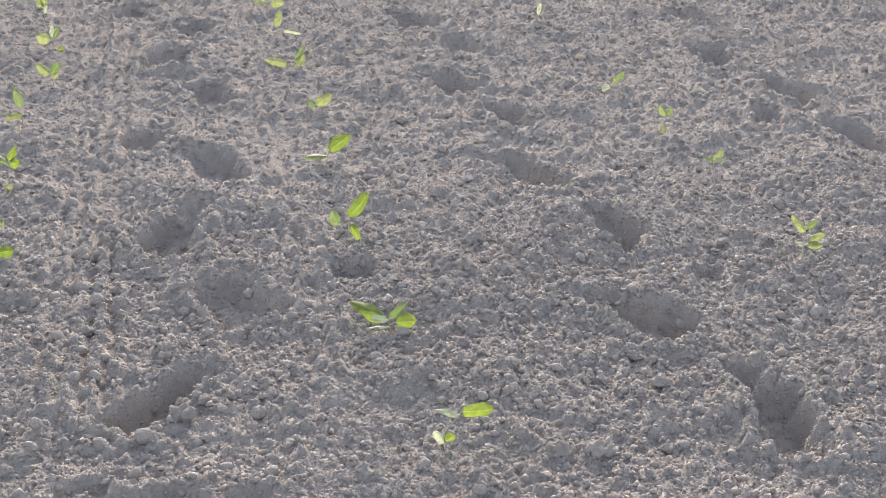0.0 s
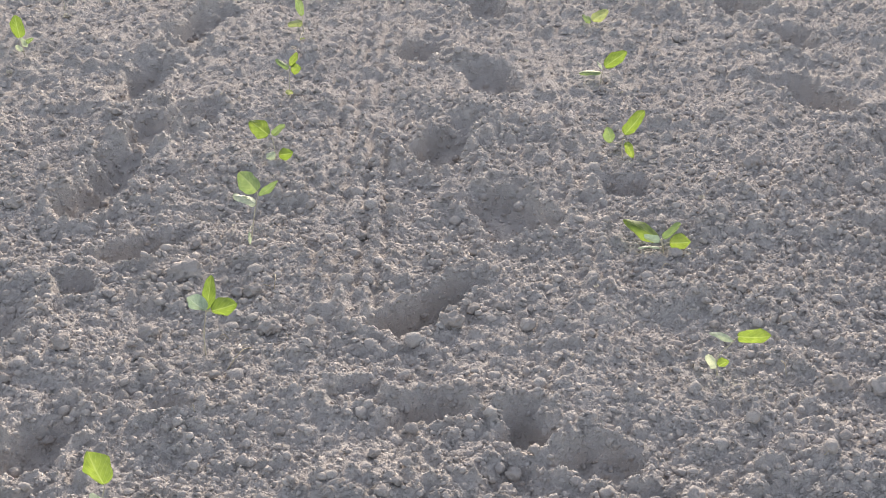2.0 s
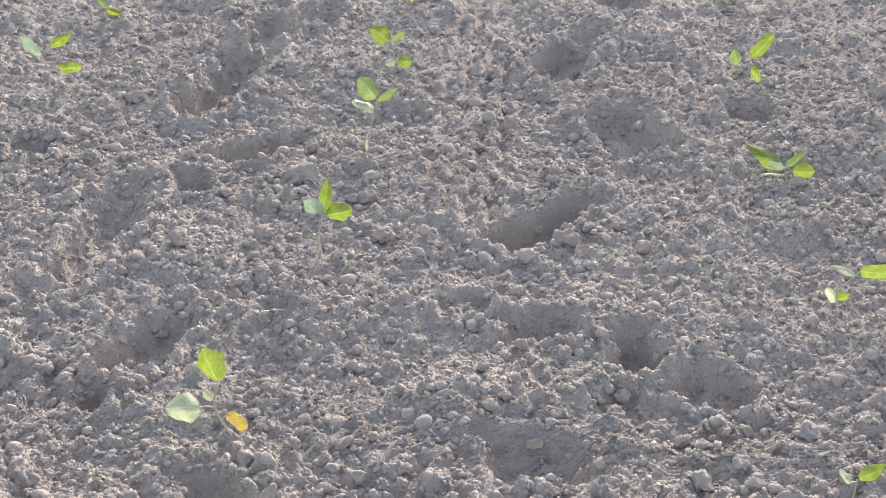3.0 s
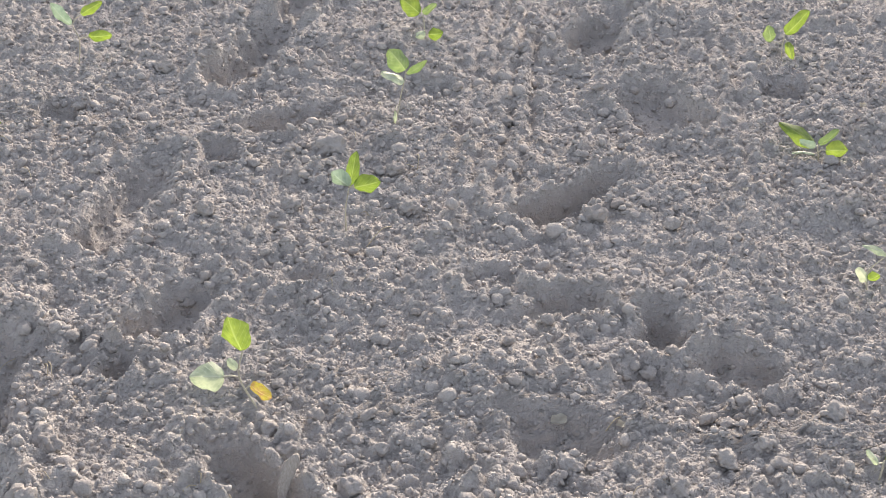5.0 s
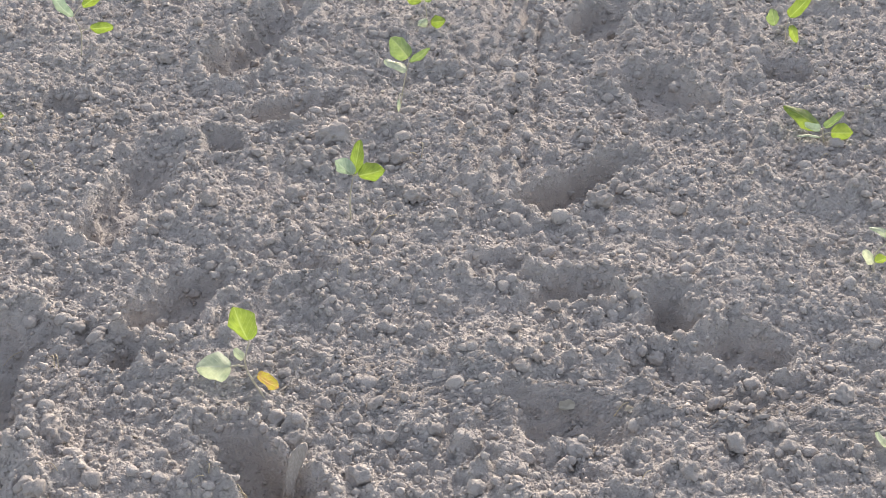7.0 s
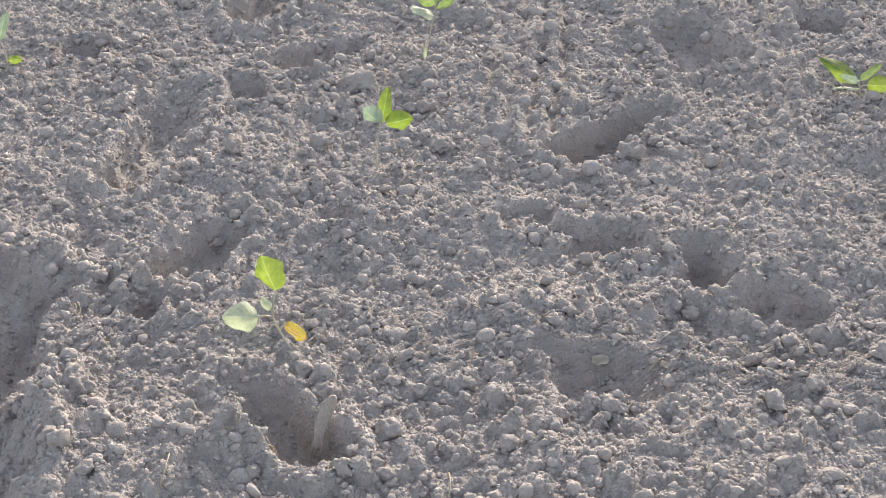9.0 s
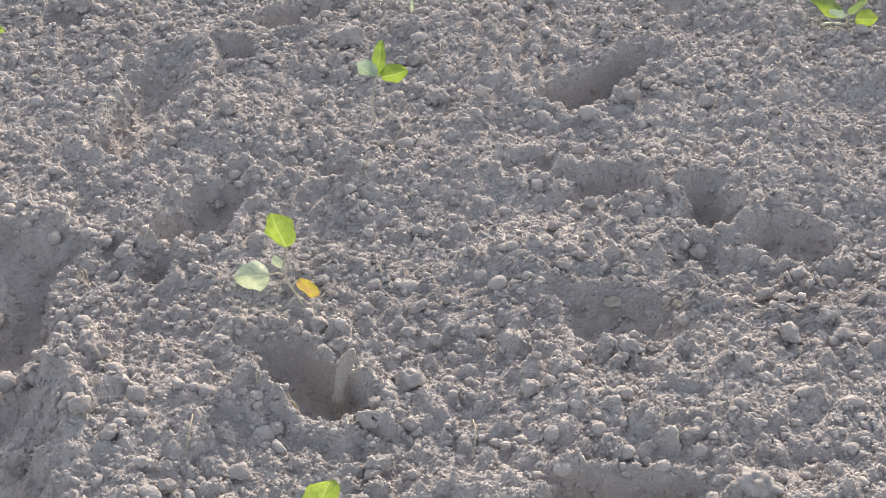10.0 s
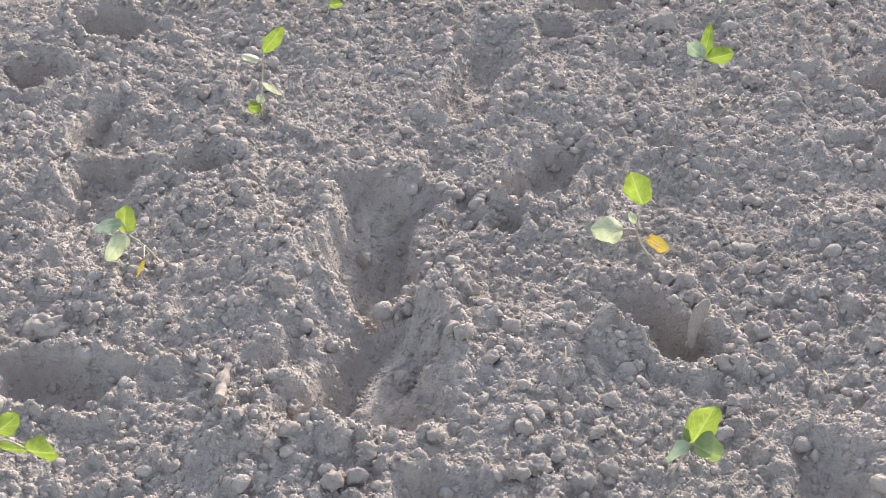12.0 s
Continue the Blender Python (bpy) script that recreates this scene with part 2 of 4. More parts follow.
HOLLOWS_LEFT = [
    (-0.453, 3.34, 0.070, 0.190, 8, 0.070), (-0.31, 2.96, 0.060, 0.110, 45, 0.050), (-0.40, 2.79, 0.040, 0.045, 0, 0.035),
    (-0.53, 2.525, 0.070, 0.170, 3, 0.058), (-0.335, 2.22, 0.058, 0.100, 18, 0.056), (-0.375, 2.05, 0.036, 0.050, 10, 0.035),
    (-0.598, 1.98, 0.078, 0.160, -8, 0.068), (-0.506, 1.64, 0.098, 0.150, -2, 0.062), (-0.467, 4.95, 0.066, 0.180, 10, 0.060),
    (-0.415, 4.56, 0.072, 0.220, 16, 0.062), (-0.50, 4.06, 0.066, 0.190, 0, 0.060), (-0.405, 3.665, 0.060, 0.088, 0, 0.050),
    (-0.312, 3.780, 0.060, 0.075, 10, 0.045), (-0.795, 2.93, 0.045, 0.050, 0, 0.030), (-0.355, 1.36, 0.075, 0.050, 0, 0.050),
    (-1.356, 2.69, 0.105, 0.055, 25, 0.075), (-1.435, 2.45, 0.080, 0.065, 35, 0.075), (-1.213, 2.28, 0.042, 0.100, 5, 0.050),
    (-1.122, 2.09, 0.070, 0.060, 0, 0.050), (-0.95, 2.165, 0.055, 0.045, 0, 0.040), (-1.085, 2.0, 0.110, 0.075, 0, 0.028),
    (-0.965, 1.515, 0.095, 0.050, 0, 0.060), (-0.56, 1.80, 0.085, 0.330, 12, 0.028),
]
HOLLOWS_NEAR = [
    (0.316, 2.330, 0.080, 0.045, -10, 0.045), (0.482, 2.285, 0.050, 0.062, -10, 0.056), (0.610, 2.178, 0.072, 0.050, 20, 0.045),
    (0.340, 1.972, 0.096, 0.060, 5, 0.036), (-0.120, 1.812, 0.050, 0.112, -42, 0.062), (-0.13, 2.35, 0.045, 0.030, 0, 0.025),
    (0.19, 2.385, 0.060, 0.035, -30, 0.022), (0.078, 2.965, 0.040, 0.036, 0, 0.025), (0.335, 1.585, 0.125, 0.036, -4, 0.044),
    (0.135, 1.44, 0.060, 0.105, -8, 0.048), (0.345, 1.42, 0.042, 0.055, 0, 0.036), (0.46, 2.12, 0.06, 0.05, 0, 0.022),
]
HOLLOWS = HOLLOWS_MIDDLE + HOLLOWS_RIGHT + HOLLOWS_LEFT + HOLLOWS_NEAR
# Broad rises: x, y, radius across, radius along, height
RISES = [(0.25, 2.13, 0.17, 0.09, 0.020), (0.12, 2.62, 0.10, 0.40, 0.012), (0.30, 1.76, 0.24, 0.09, 0.030), (0.32, 1.50, 0.13, 0.03, 0.006), (0.155, 1.57, 0.08, 0.06, 0.020), (0.54, 1.54, 0.10, 0.08, 0.028),
         (0.62, 2.55, 0.12, 0.30, 0.018), (-0.72, 1.86, 0.12, 0.20, 0.018), (-0.30, 1.60, 0.12, 0.2, 0.012), (1.15, 3.2, 0.2, 0.5, 0.014),
         (-0.160, 1.738, 0.050, 0.035, 0.026)]
STRIPS = [(0.05, 0.26), (0.60, 0.71)]

PLANTED = [
    (-0.07, 1.47), (-0.14, 1.96), (-0.10, 2.52), (-0.07, 3.01), (-0.06, 3.44), (-0.08, 3.92), (-0.09, 4.49), (-0.02, 4.89),
    (0.84, 2.44), (0.82, 2.95), (0.79, 3.47), (0.79, 4.03), (0.81, 4.52), (0.78, 5.04), (0.77, 5.52), (0.77, 5.95), (1.90, 3.21),
    (1.86, 3.73), (1.88, 4.23), (1.85, 4.67), (1.82, 5.65), (-0.95, 1.31), (-0.92, 1.83), (-0.90, 2.33), (-0.91, 2.82),
    (-0.83, 3.18), (-0.85, 3.68), (0.79, 1.92), (-0.05, 5.39), (-0.12, 5.80), (-0.89, 4.23), (-0.89, 4.72),
]  # the feet of the seedlings; soil flattened there so leaves keep their place in view


def land(x, y, rough=1.0):
    """Height of the ground, and how much a place is trodden (0 to 1)."""
    x, y = np.asarray(x, float), np.asarray(y, float)
    beyond = np.maximum.reduce([-1.75 - x, x - 3.7, 1.1 - y, y - 6.6, np.zeros_like(x)])   # metres outside the detailed stretch in the camera's view
    near = np.clip(1 - beyond / 0.5, 0, 1)
    z = -0.012 + 0.024 * fbm(x, y, 0.55, 3, 11) * np.clip(1 - beyond / 3, 0, 1) + 0.026 * fbm(x, y, 0.17, 2, 23) * np.clip(1 - beyond / 2.4, 0, 1)
    for cx, cy, rx, ry, h in RISES:
        z += h * np.exp(-((x - cx) / rx) ** 2 - ((y - cy) / ry) ** 2)
    trod = np.zeros_like(x)
    wob = fbm(x, y, 0.09, 3, 31)
    for cx, cy, a, b, turn, depth in HOLLOWS:
        close = (np.abs(x - cx) < 0.45) & (np.abs(y - cy) < 0.45)
        if not close.any():
            continue
        dx, dy = x[close] - cx, y[close] - cy
        c, s = math.cos(radians(turn)), math.sin(radians(turn))
        u, v = dx * c - dy * s, dx * s + dy * c
        waist = 1 - 0.16 * np.cos(v / b * 2.6)
        r = (np.abs(u / (a * waist)) ** 2.4 + np.abs(v / b) ** 2.4) ** (1 / 2.4) + 0.55 * wob[close]
        inside = np.clip((1.15 - r) / (0.36 + 0.30 * np.clip((v / b + 0.8) / 1.6, 0, 1)), 0, 1)
        inside = inside * inside * (3 - 2 * inside)
        rim = np.exp(-((r - 1.30) / 0.20) ** 2)
        z[close] += -0.98 * depth * inside * (1 - 0.18 * np.clip(v / b, -1, 1)) + 0.20 * depth * rim
        trod[close] = np.maximum(trod[close], inside * min(1.0, depth / 0.05))
    for x0, x1 in STRIPS:
        m = np.clip((x - x0) / 0.02, 0, 1) * np.clip((x1 - x) / 0.02, 0, 1) * np.clip((y - 2.5) / 0.3, 0, 1) * (1 - trod)
        z += m * 0.0085 * np.sin((x + 0.012 * fbm(x, y, 0.3, 2, 61)) * 2 * math.pi / 0.045) * (0.6 + fbm(x, y, 0.12, 2, 67))
    level = np.zeros_like(x)
    for px, py in PLANTED:
        level = np.maximum(level, np.exp(-((x - px) ** 2 + (y - py) ** 2) / 0.075 ** 2))
    z = z * (1 - level) - 0.010 * level
    if np.any(rough):
        z += rough * near * (1 - 0.58 * np.clip(1.8 * trod - 0.8, 0, 1)) * crumbly(x, y)
    return z, trod


def spot(x, y, rough=0.0):
    return float(land(np.array([x]), np.array([y]), rough)[0][0])


# ---- helpers for meshes ----
def part(name, bm, mat, parent=None, label=""):
    me = bpy.data.meshes.new(name)
    bm.to_mesh(me)
    bm.free()
    for p in me.polygons:
        p.use_smooth = True
    for m in mat if isinstance(mat, list) else [mat]:
        me.materials.append(m)
    ob = new(name, me)
    ob.parent = parent
    return tagged(ob, label)


def mesh_from_arrays(name, verts, faces, mat):
    """A mesh from vertex and face arrays (all faces with the same number of corners)."""
    me = bpy.data.meshes.new(name)
    n, k = faces.shape
    me.vertices.add(len(verts))
    me.vertices.foreach_set("co", verts.astype(np.float32).ravel())
    me.loops.add(n * k)
    me.loops.foreach_set("vertex_index", faces.astype(np.int32).ravel())
    me.polygons.add(n)
    me.polygons.foreach_set("loop_start", np.arange(0, n * k, k, dtype=np.int32))
    me.polygons.foreach_set("use_smooth", np.ones(n, dtype=bool))
    me.update(calc_edges=True)
    me.materials.append(mat)
    return me


def tube(bm, points, radii, sides=6, slot=0):
    """A tapered round tube along points."""
    rings = []
    for i, p in enumerate(points):
        ahead = (points[min(i + 1, len(points) - 1)] - points[max(i - 1, 0)]).normalized()
        side = ahead.cross(Vector((0.31, 0.93, 0.17))).normalized()
        up = side.cross(ahead)
        rings.append([bm.verts.new(p + radii[i] * (math.cos(a) * side + math.sin(a) * up)) for a in (2 * math.pi * k / sides for k in range(sides))])
    for a, b in zip(rings, rings[1:]):
        for k in range(sides):
            bm.faces.new((a[k], a[(k + 1) % sides], b[(k + 1) % sides], b[k])).material_index = slot
    for ring in (rings[0][::-1], rings[-1]):
        bm.faces.new(ring).material_index = slot


def smooth_line(points, n):
    """Points along a smooth line through the given ones."""
    pts = [points[0] * 2 - points[1], *points, points[-1] * 2 - points[-2]]
    out = []
    for i in range(1, len(pts) - 2):
        p0, p1, p2, p3 = pts[i - 1 : i + 3]
        for k in range(n):
            t = k / n
            out.append(0.5 * (2 * p1 + (p2 - p0) * t + (2 * p0 - 5 * p1 + 4 * p2 - p3) * t * t + (3 * p1 - p0 - 3 * p2 + p3) * t ** 3))
    return out + [points[-1].copy()]


# ---- the ground, one sheet to the horizon ----
def view_edges(y):
    """The sides of the ground within the camera's view, wider farther off."""
    return (np.interp(y, [1.2, 2.75, 2.95, 3.7, 4.7, 6.4], [-0.98, -1.71, -1.22, -1.26, -1.18, -0.45]),
            np.interp(y, [1.2, 1.45, 1.95, 2.1, 6.4], [0.5, 0.80, 0.98, 1.62, 3.75]))


def outside_view(x, y):
    """Metres from the edge of the ground in view, and coarse swellings added out there."""
    left, right = view_edges(y)
    far = np.maximum.reduce([left - x, x - right, 1.2 - y, y - 6.4, np.zeros_like(x)])
    wx, wy = x + 0.06 * fbm(x, y, 0.12, 1, 93), y + 0.06 * fbm(x, y, 0.12, 1, 95)
    return far, np.clip((far - 0.15) / 0.3, 0, 1) * np.clip((3.0 - far) / 1.5, 0, 1) * knobs(wx, wy, 0.17, 91, 0.75, 0.30)


def outward(step, grow, reach):
    """Distances from the view's edge outwards: close together for three metres, then ever wider."""
    out = [step]
    while out[-1] < reach:
        step = min(step * grow, 0.055) if out[-1] < 3.0 else step * 1.3
        out.append(out[-1] + step)
    return np.array(out)


def build_ground():
    near = [1.2]
    while near[-1] < 6.4:
        near.append(near[-1] + 0.0037 + 0.0026 * (near[-1] - 1.2))
    ys = np.concatenate([near[0] - outward(0.006, 1.2, 1500)[::-1], near, near[-1] + outward(0.02, 1.2, 1500)])
    left, right = view_edges(ys)
    across = np.linspace(0, 1, 530)
    side = outward(0.008, 1.2, 1500)
    gx = np.concatenate([left[:, None] - side[None, ::-1], left[:, None] + (right - left)[:, None] * across[None], right[:, None] + side[None]], 1)
    gy = np.repeat(ys[:, None], gx.shape[1], 1)
    far, swell = outside_view(gx.ravel(), gy.ravel())
    gz, trod = land(gx.ravel(), gy.ravel(), np.clip(1 - (far - 0.03) / 0.12, 0, 1))
    gz += swell
    verts = np.stack([gx.ravel(), gy.ravel(), gz], 1)
    ny, nx = gx.shape
    i = (np.arange(ny - 1)[:, None] * nx + np.arange(nx - 1)[None]).ravel()
    faces = np.stack([i, i + 1, i + nx + 1, i + nx], 1)
    sheet = mesh_from_arrays("ground", verts, faces, SOIL)
    sheet.attributes.new("trodden", "FLOAT", "POINT").data.foreach_set("value", trod.astype(np.float32))
    return tagged(new("ground", sheet), "dry grey-brown tilled soil with deep footprints and raked lines",
                  "soil", kind="structure")


build_ground()


# ---- crumbs and clods of soil ----
def ico(subdivisions):
    bm = bmesh.new()
    bmesh.ops.create_icosphere(bm, subdivisions=subdivisions, radius=1.0)
    v = np.array([p.co[:] for p in bm.verts])
    f = np.array([[p.index for p in q.verts] for q in bm.faces])
    bm.free()
    return v, f


def random_turns(rng, n):
    q = rng.normal(size=(n, 4))
    w, x, y, z = (q / np.linalg.norm(q, axis=1, keepdims=True)).T
    return np.stack([1 - 2 * (y * y + z * z), 2 * (x * y - z * w), 2 * (x * z + y * w), 2 * (x * y + z * w), 1 - 2 * (x * x + z * z),
                     2 * (y * z - x * w), 2 * (x * z - y * w), 2 * (y * z + x * w), 1 - 2 * (x * x + y * y)], 1).reshape(n, 3, 3)


def crumb_shapes(rng, count, kind):
    """Angular crumbs: whole ones, or the upper halves of those that sit in the soil."""
    if kind in ("whole", "lump"):
        base, faces = ico(1 if kind == "whole" else 2)
    elif kind == "peak":
        base = np.array([(math.cos(a), math.sin(a), -0.4) for a in np.arange(5) * math.pi * 0.4] + [(0.45, 0.06, 0.66), (-0.45, -0.04, 0.62)])
        faces = np.array([(0, 1, 5), (1, 2, 6), (1, 6, 5), (2, 3, 6), (3, 4, 5), (3, 5, 6), (4, 0, 5)])
    else:
        ring = [(math.cos(a), math.sin(a), -0.35) for a in np.arange(6) * math.pi / 3]
        crown = [(0.62 * math.cos(a), 0.62 * math.sin(a), 0.62) for a in np.arange(3) * 2 * math.pi / 3]
        base = np.array(ring + crown)
        faces = np.array([(0, 1, 6), (1, 2, 7), (2, 3, 7), (3, 4, 8), (4, 5, 8), (5, 0, 6), (1, 7, 6), (3, 8, 7), (5, 6, 8), (6, 7, 8)])
    spread = {"whole": 0.26, "lump": 0.10}.get(kind, 0.16)
    return np.array([base * (1 + spread * rng.normal(size=(len(base), 1)).clip(-1.6, 1.6)) for _ in range(count)]), faces


def scatter(name, rng, n, x_range, y_range, r_small, r_big, power, kind, label):
    """Loose soil crumbs strewn over a stretch of the field, thinner where it is trodden."""
    cell = math.sqrt((x_range[1] - x_range[0]) * (y_range[1] - y_range[0]) / n)
    x, y = np.meshgrid(np.arange(*x_range, cell), np.arange(*y_range, cell))
    x, y = x.ravel(), y.ravel()
    n = len(x)
    x, y = x + rng.uniform(-0.6, 0.6, n) * cell, y + rng.uniform(-0.6, 0.6, n) * cell
    around = name == "soil_crust"
    share = np.ones(n) if around else np.clip((y - y_range[0]) / 1.0, 0, 1) if kind == "peak" else np.clip((y_range[1] - y) / 1.0, 0, 1)
    coarse = np.interp(y, [1.2, 2.2, 4.1], [0.64, 0.86, 1.3] if kind == "half" else [0.75, 0.9, 1.1]) if kind in ("half", "whole") else np.ones(n)
    inside = rng.uniform(size=n) < share * (0.64 / coarse) ** 2 if kind == "half" else rng.uniform(size=n) < share
    left, right = view_edges(y)
    # all but the crust lies only on ground in the camera's view
    plot = (x > left) & (x < right) & (y > 1.2) & (y < 6.4)
    inside &= ~plot if around else plot
    x, y, coarse = x[inside], y[inside], coarse[inside]
    n = len(x)
    far, swell = outside_view(x, y)
    z, trod = land(x, y, np.clip(1 - (far - 0.03) / 0.12, 0, 1))
    z += swell
    flat, _ = land(x, y, 0.0)
    slope = np.hypot(land(x + 0.01, y, 0.0)[0] - flat, land(x, y + 0.01, 0.0)[0] - flat) / 0.01
    keep = rng.uniform(size=n) > 0.48 * np.clip(2.2 * trod - 1.0, 0, 1) * np.clip(1.3 - slope, 0, 1)
    for x0, x1 in STRIPS:
        keep &= (x < x0) | (x > x1) | (y < 2.6) | (np.sin((x + 0.012 * fbm(x, y, 0.3, 2, 61)) * 2 * math.pi / 0.045) > rng.uniform(-1.5, 0.5, n))
    keep &= (rng.uniform(size=n) < 0.96 + 0.4 * fbm(x, y, 0.25, 2, 71)) | ((trod > 0.05) & (trod < 0.45))
    x, y, z, coarse = x[keep], y[keep], z[keep], coarse[keep]
    n = len(x)
    u = rng.uniform(size=n)
    r = r_small * (1 - u * (1 - (r_small / r_big) ** power)) ** (-1 / power) * coarse
    shapes, faces = crumb_shapes(rng, 48, kind)
    pick = shapes[rng.integers(0, 48, n)] * rng.uniform(0.66, 1.25, (n, 1, 3))
    if kind in ("whole", "lump"):
        turns = random_turns(rng, n)
    else:
        a = rng.uniform(0, 2 * math.pi, n)
        tilt = rng.normal(size=(n, 2)) * (0.14 if kind == "peak" else 0.3)
        c, t, o = np.cos(a), np.sin(a), np.ones(n)
        turns = np.stack([c, -t, tilt[:, 0], t, c, tilt[:, 1], -tilt[:, 0], -tilt[:, 1], o], 1).reshape(n, 3, 3)
    v = np.einsum("nij,nkj->nki", turns, pick) * r[:, None, None]
    v[:, :, 2] *= 0.62 if kind == "peak" else 0.85
    v += np.stack([x, y, z + (0.10 if kind in ("half", "peak") else 0.0) * r], 1)[:, None]
    f = faces[None] + (np.arange(n) * v.shape[1])[:, None, None]
    return tagged(new(name, mesh_from_arrays(name, v.reshape(-1, 3), f.reshape(-1, 3), CRUMB)), label, "soil", kind="stuff")


rng = np.random.default_rng(5)
scatter("soil_grains", rng, 440000, (-1.75, 2.8), (1.2, 4.1), 0.0027, 0.0066, 2.0, "half", "fine dry grey-brown soil grains covering the field")
scatter("soil_crumbs", rng, 36000, (-1.75, 2.8), (1.2, 4.1), 0.0048, 0.0110, 2.6, "whole", "dry grey-brown soil crumbs lying on the field")
scatter("soil_grains", rng, 80000, (-1.75, 3.95), (2.8, 6.6), 0.0050, 0.0105, 2.2, "peak", "dry grey-brown soil grains farther along the field")
scatter("soil_lumps", rng, 5400, (-1.75, 3.95), (1.2, 7.0), 0.0080, 0.016, 2.6, "lump", "small rounded lumps of dry soil among the crumbs")
scatter("soil_crust", rng, 22000, (-3.6, 5.6), (-0.9, 8.5), 0.010, 0.024, 2.2, "peak", "coarse dry crumbly soil round the ground in view")

def clod_shapes(subdivisions, count):
    """Rough rounded clods of radius 1, knobbly with the crumbs that stick to them."""
    out = []
    for k in range(count):
        bm = bmesh.new()
        bmesh.ops.create_icosphere(bm, subdivisions=subdivisions, radius=1.0)
        for v in bm.verts:
            p = v.co.copy()
            d = 1 + 0.52 * noise.noise(p * 0.9 + Vector((k * 7.3, 0, 0))) + 0.40 * noise.noise(p * 2.1 + Vector((0, k * 5.1, 0)))
            d += 0.22 * noise.noise(p * 4.6 + Vector((0, 0, k * 3.7)))
            if subdivisions > 3:
                d += 0.16 * abs(noise.noise(p * 7.5 + Vector((k, 0, 0)))) + 0.10 * noise.noise(p * 13 + Vector((0, k, 0)))
            v.co = Vector((p.x * (1.0 + 0.05 * (k % 3)), p.y * 0.9, p.z * (0.68 + 0.05 * (k % 4)))) * d
        me = bpy.data.meshes.new("soil_clod")
        bm.to_mesh(me)
        bm.free()
        for p in me.polygons:
            p.use_smooth = True
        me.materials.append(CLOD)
        out.append(me)
    return out


SMALL_CLODS, LARGE_CLODS = clod_shapes(3, 9), clod_shapes(4, 7)


def clod(x, y, r, k):
    ob = new("soil_clod", LARGE_CLODS[k % 7] if r > 0.0145 else SMALL_CLODS[k % 9])
    ob.matrix_basis = Matrix.LocRotScale((x, y, spot(x, y) + 0.010 + 0.05 * r), Euler((0.3 * math.sin(k * 1.7), 0.3 * math.cos(k * 2.3), k * 2.1)), (r, r, r))
    size = "large" if r > 0.024 else "small"
    return tagged(ob, f"{size} rounded clod of dry grey soil lying on the field", "soil clod", "clods on the field")


CLODS_NEAR = [
    (-0.687, 1.758, 0.020),
    (-0.849, 2.050, 0.020),
    (-1.025, 1.628, 0.027),
    (-1.054, 2.402, 0.018),
    (-0.320, 1.716, 0.013),
    (-0.338, 1.641, 0.012),
    (-0.267, 1.424, 0.015),
    (-0.151, 1.467, 0.012),
    (0.008, 1.633, 0.016),
    (0.038, 1.799, 0.017),
    (-0.107, 1.918, 0.014),
    (-0.359, 2.520, 0.017),
    (-0.185, 2.831, 0.029),
    (-0.613, 1.965, 0.013),
    (-0.202, 1.994, 0.015),
    (-0.221, 2.594, 0.022),
    (-0.520, 1.538, 0.014),
    (0.015, 2.617, 0.020),
    (-1.064, 1.711, 0.013),
    (0.485, 1.588, 0.023),
    (0.384, 1.524, 0.013),
    (0.338, 1.398, 0.020),
    (0.280, 1.422, 0.019),
    (0.262, 1.378, 0.023),
    (0.362, 1.425, 0.013),
    (0.261, 1.817, 0.010),
    (0.384, 1.402, 0.017),
    (0.621, 1.457, 0.023),
    (-0.065, 1.390, 0.014),
    (-0.023, 1.827, 0.015),
    (-0.251, 1.358, 0.015),
    (0.291, 2.260, 0.011),
    (0.569, 1.919, 0.016),
]
CLODS_FAR = [
    (0.641, 1.916, 0.013),
    (0.605, 2.088, 0.014),
    (0.302, 2.013, 0.009),
    (-0.631, 3.186, 0.021),
    (0.740, 2.062, 0.018),
    (0.455, 2.693, 0.010),
    (0.458, 2.160, 0.013),
    (-0.410, 1.819, 0.020),
    (1.099, 3.409, 0.024),
    (1.990, 3.592, 0.017),
    (1.621, 3.155, 0.017),
    (1.129, 2.393, 0.025),
    (1.044, 2.404, 0.021),
    (1.327, 2.633, 0.016),
    (0.273, 2.600, 0.017),
    (0.358, 2.640, 0.022),
    (0.318, 2.615, 0.015),
    (0.405, 2.690, 0.014),
    (-0.037, 2.758, 0.018),
    (0.164, 3.025, 0.015),
]
CLODS_MIDDLE = [
    (0.035, 1.968, 0.012), (0.025, 1.912, 0.011), (0.066, 1.898, 0.011), (0.132, 1.915, 0.012), (-0.046, 1.961, 0.013),
    (0.016, 2.179, 0.011), (-0.065, 1.873, 0.018), (0.265, 1.863, 0.013), (0.341, 1.884, 0.016), (0.629, 1.963, 0.016),
    (0.647, 2.068, 0.013), (0.497, 1.838, 0.015), (0.609, 1.872, 0.011), (0.247, 2.072, 0.012), (0.287, 2.142, 0.009),
    (0.445, 2.113, 0.016), (0.231, 2.169, 0.010), (0.575, 2.018, 0.011), (0.542, 2.029, 0.009), (0.495, 2.195, 0.010),
    (0.293, 2.210, 0.009), (-0.384, 1.675, 0.014), (-0.408, 1.606, 0.009), (-0.472, 1.650, 0.015),
]
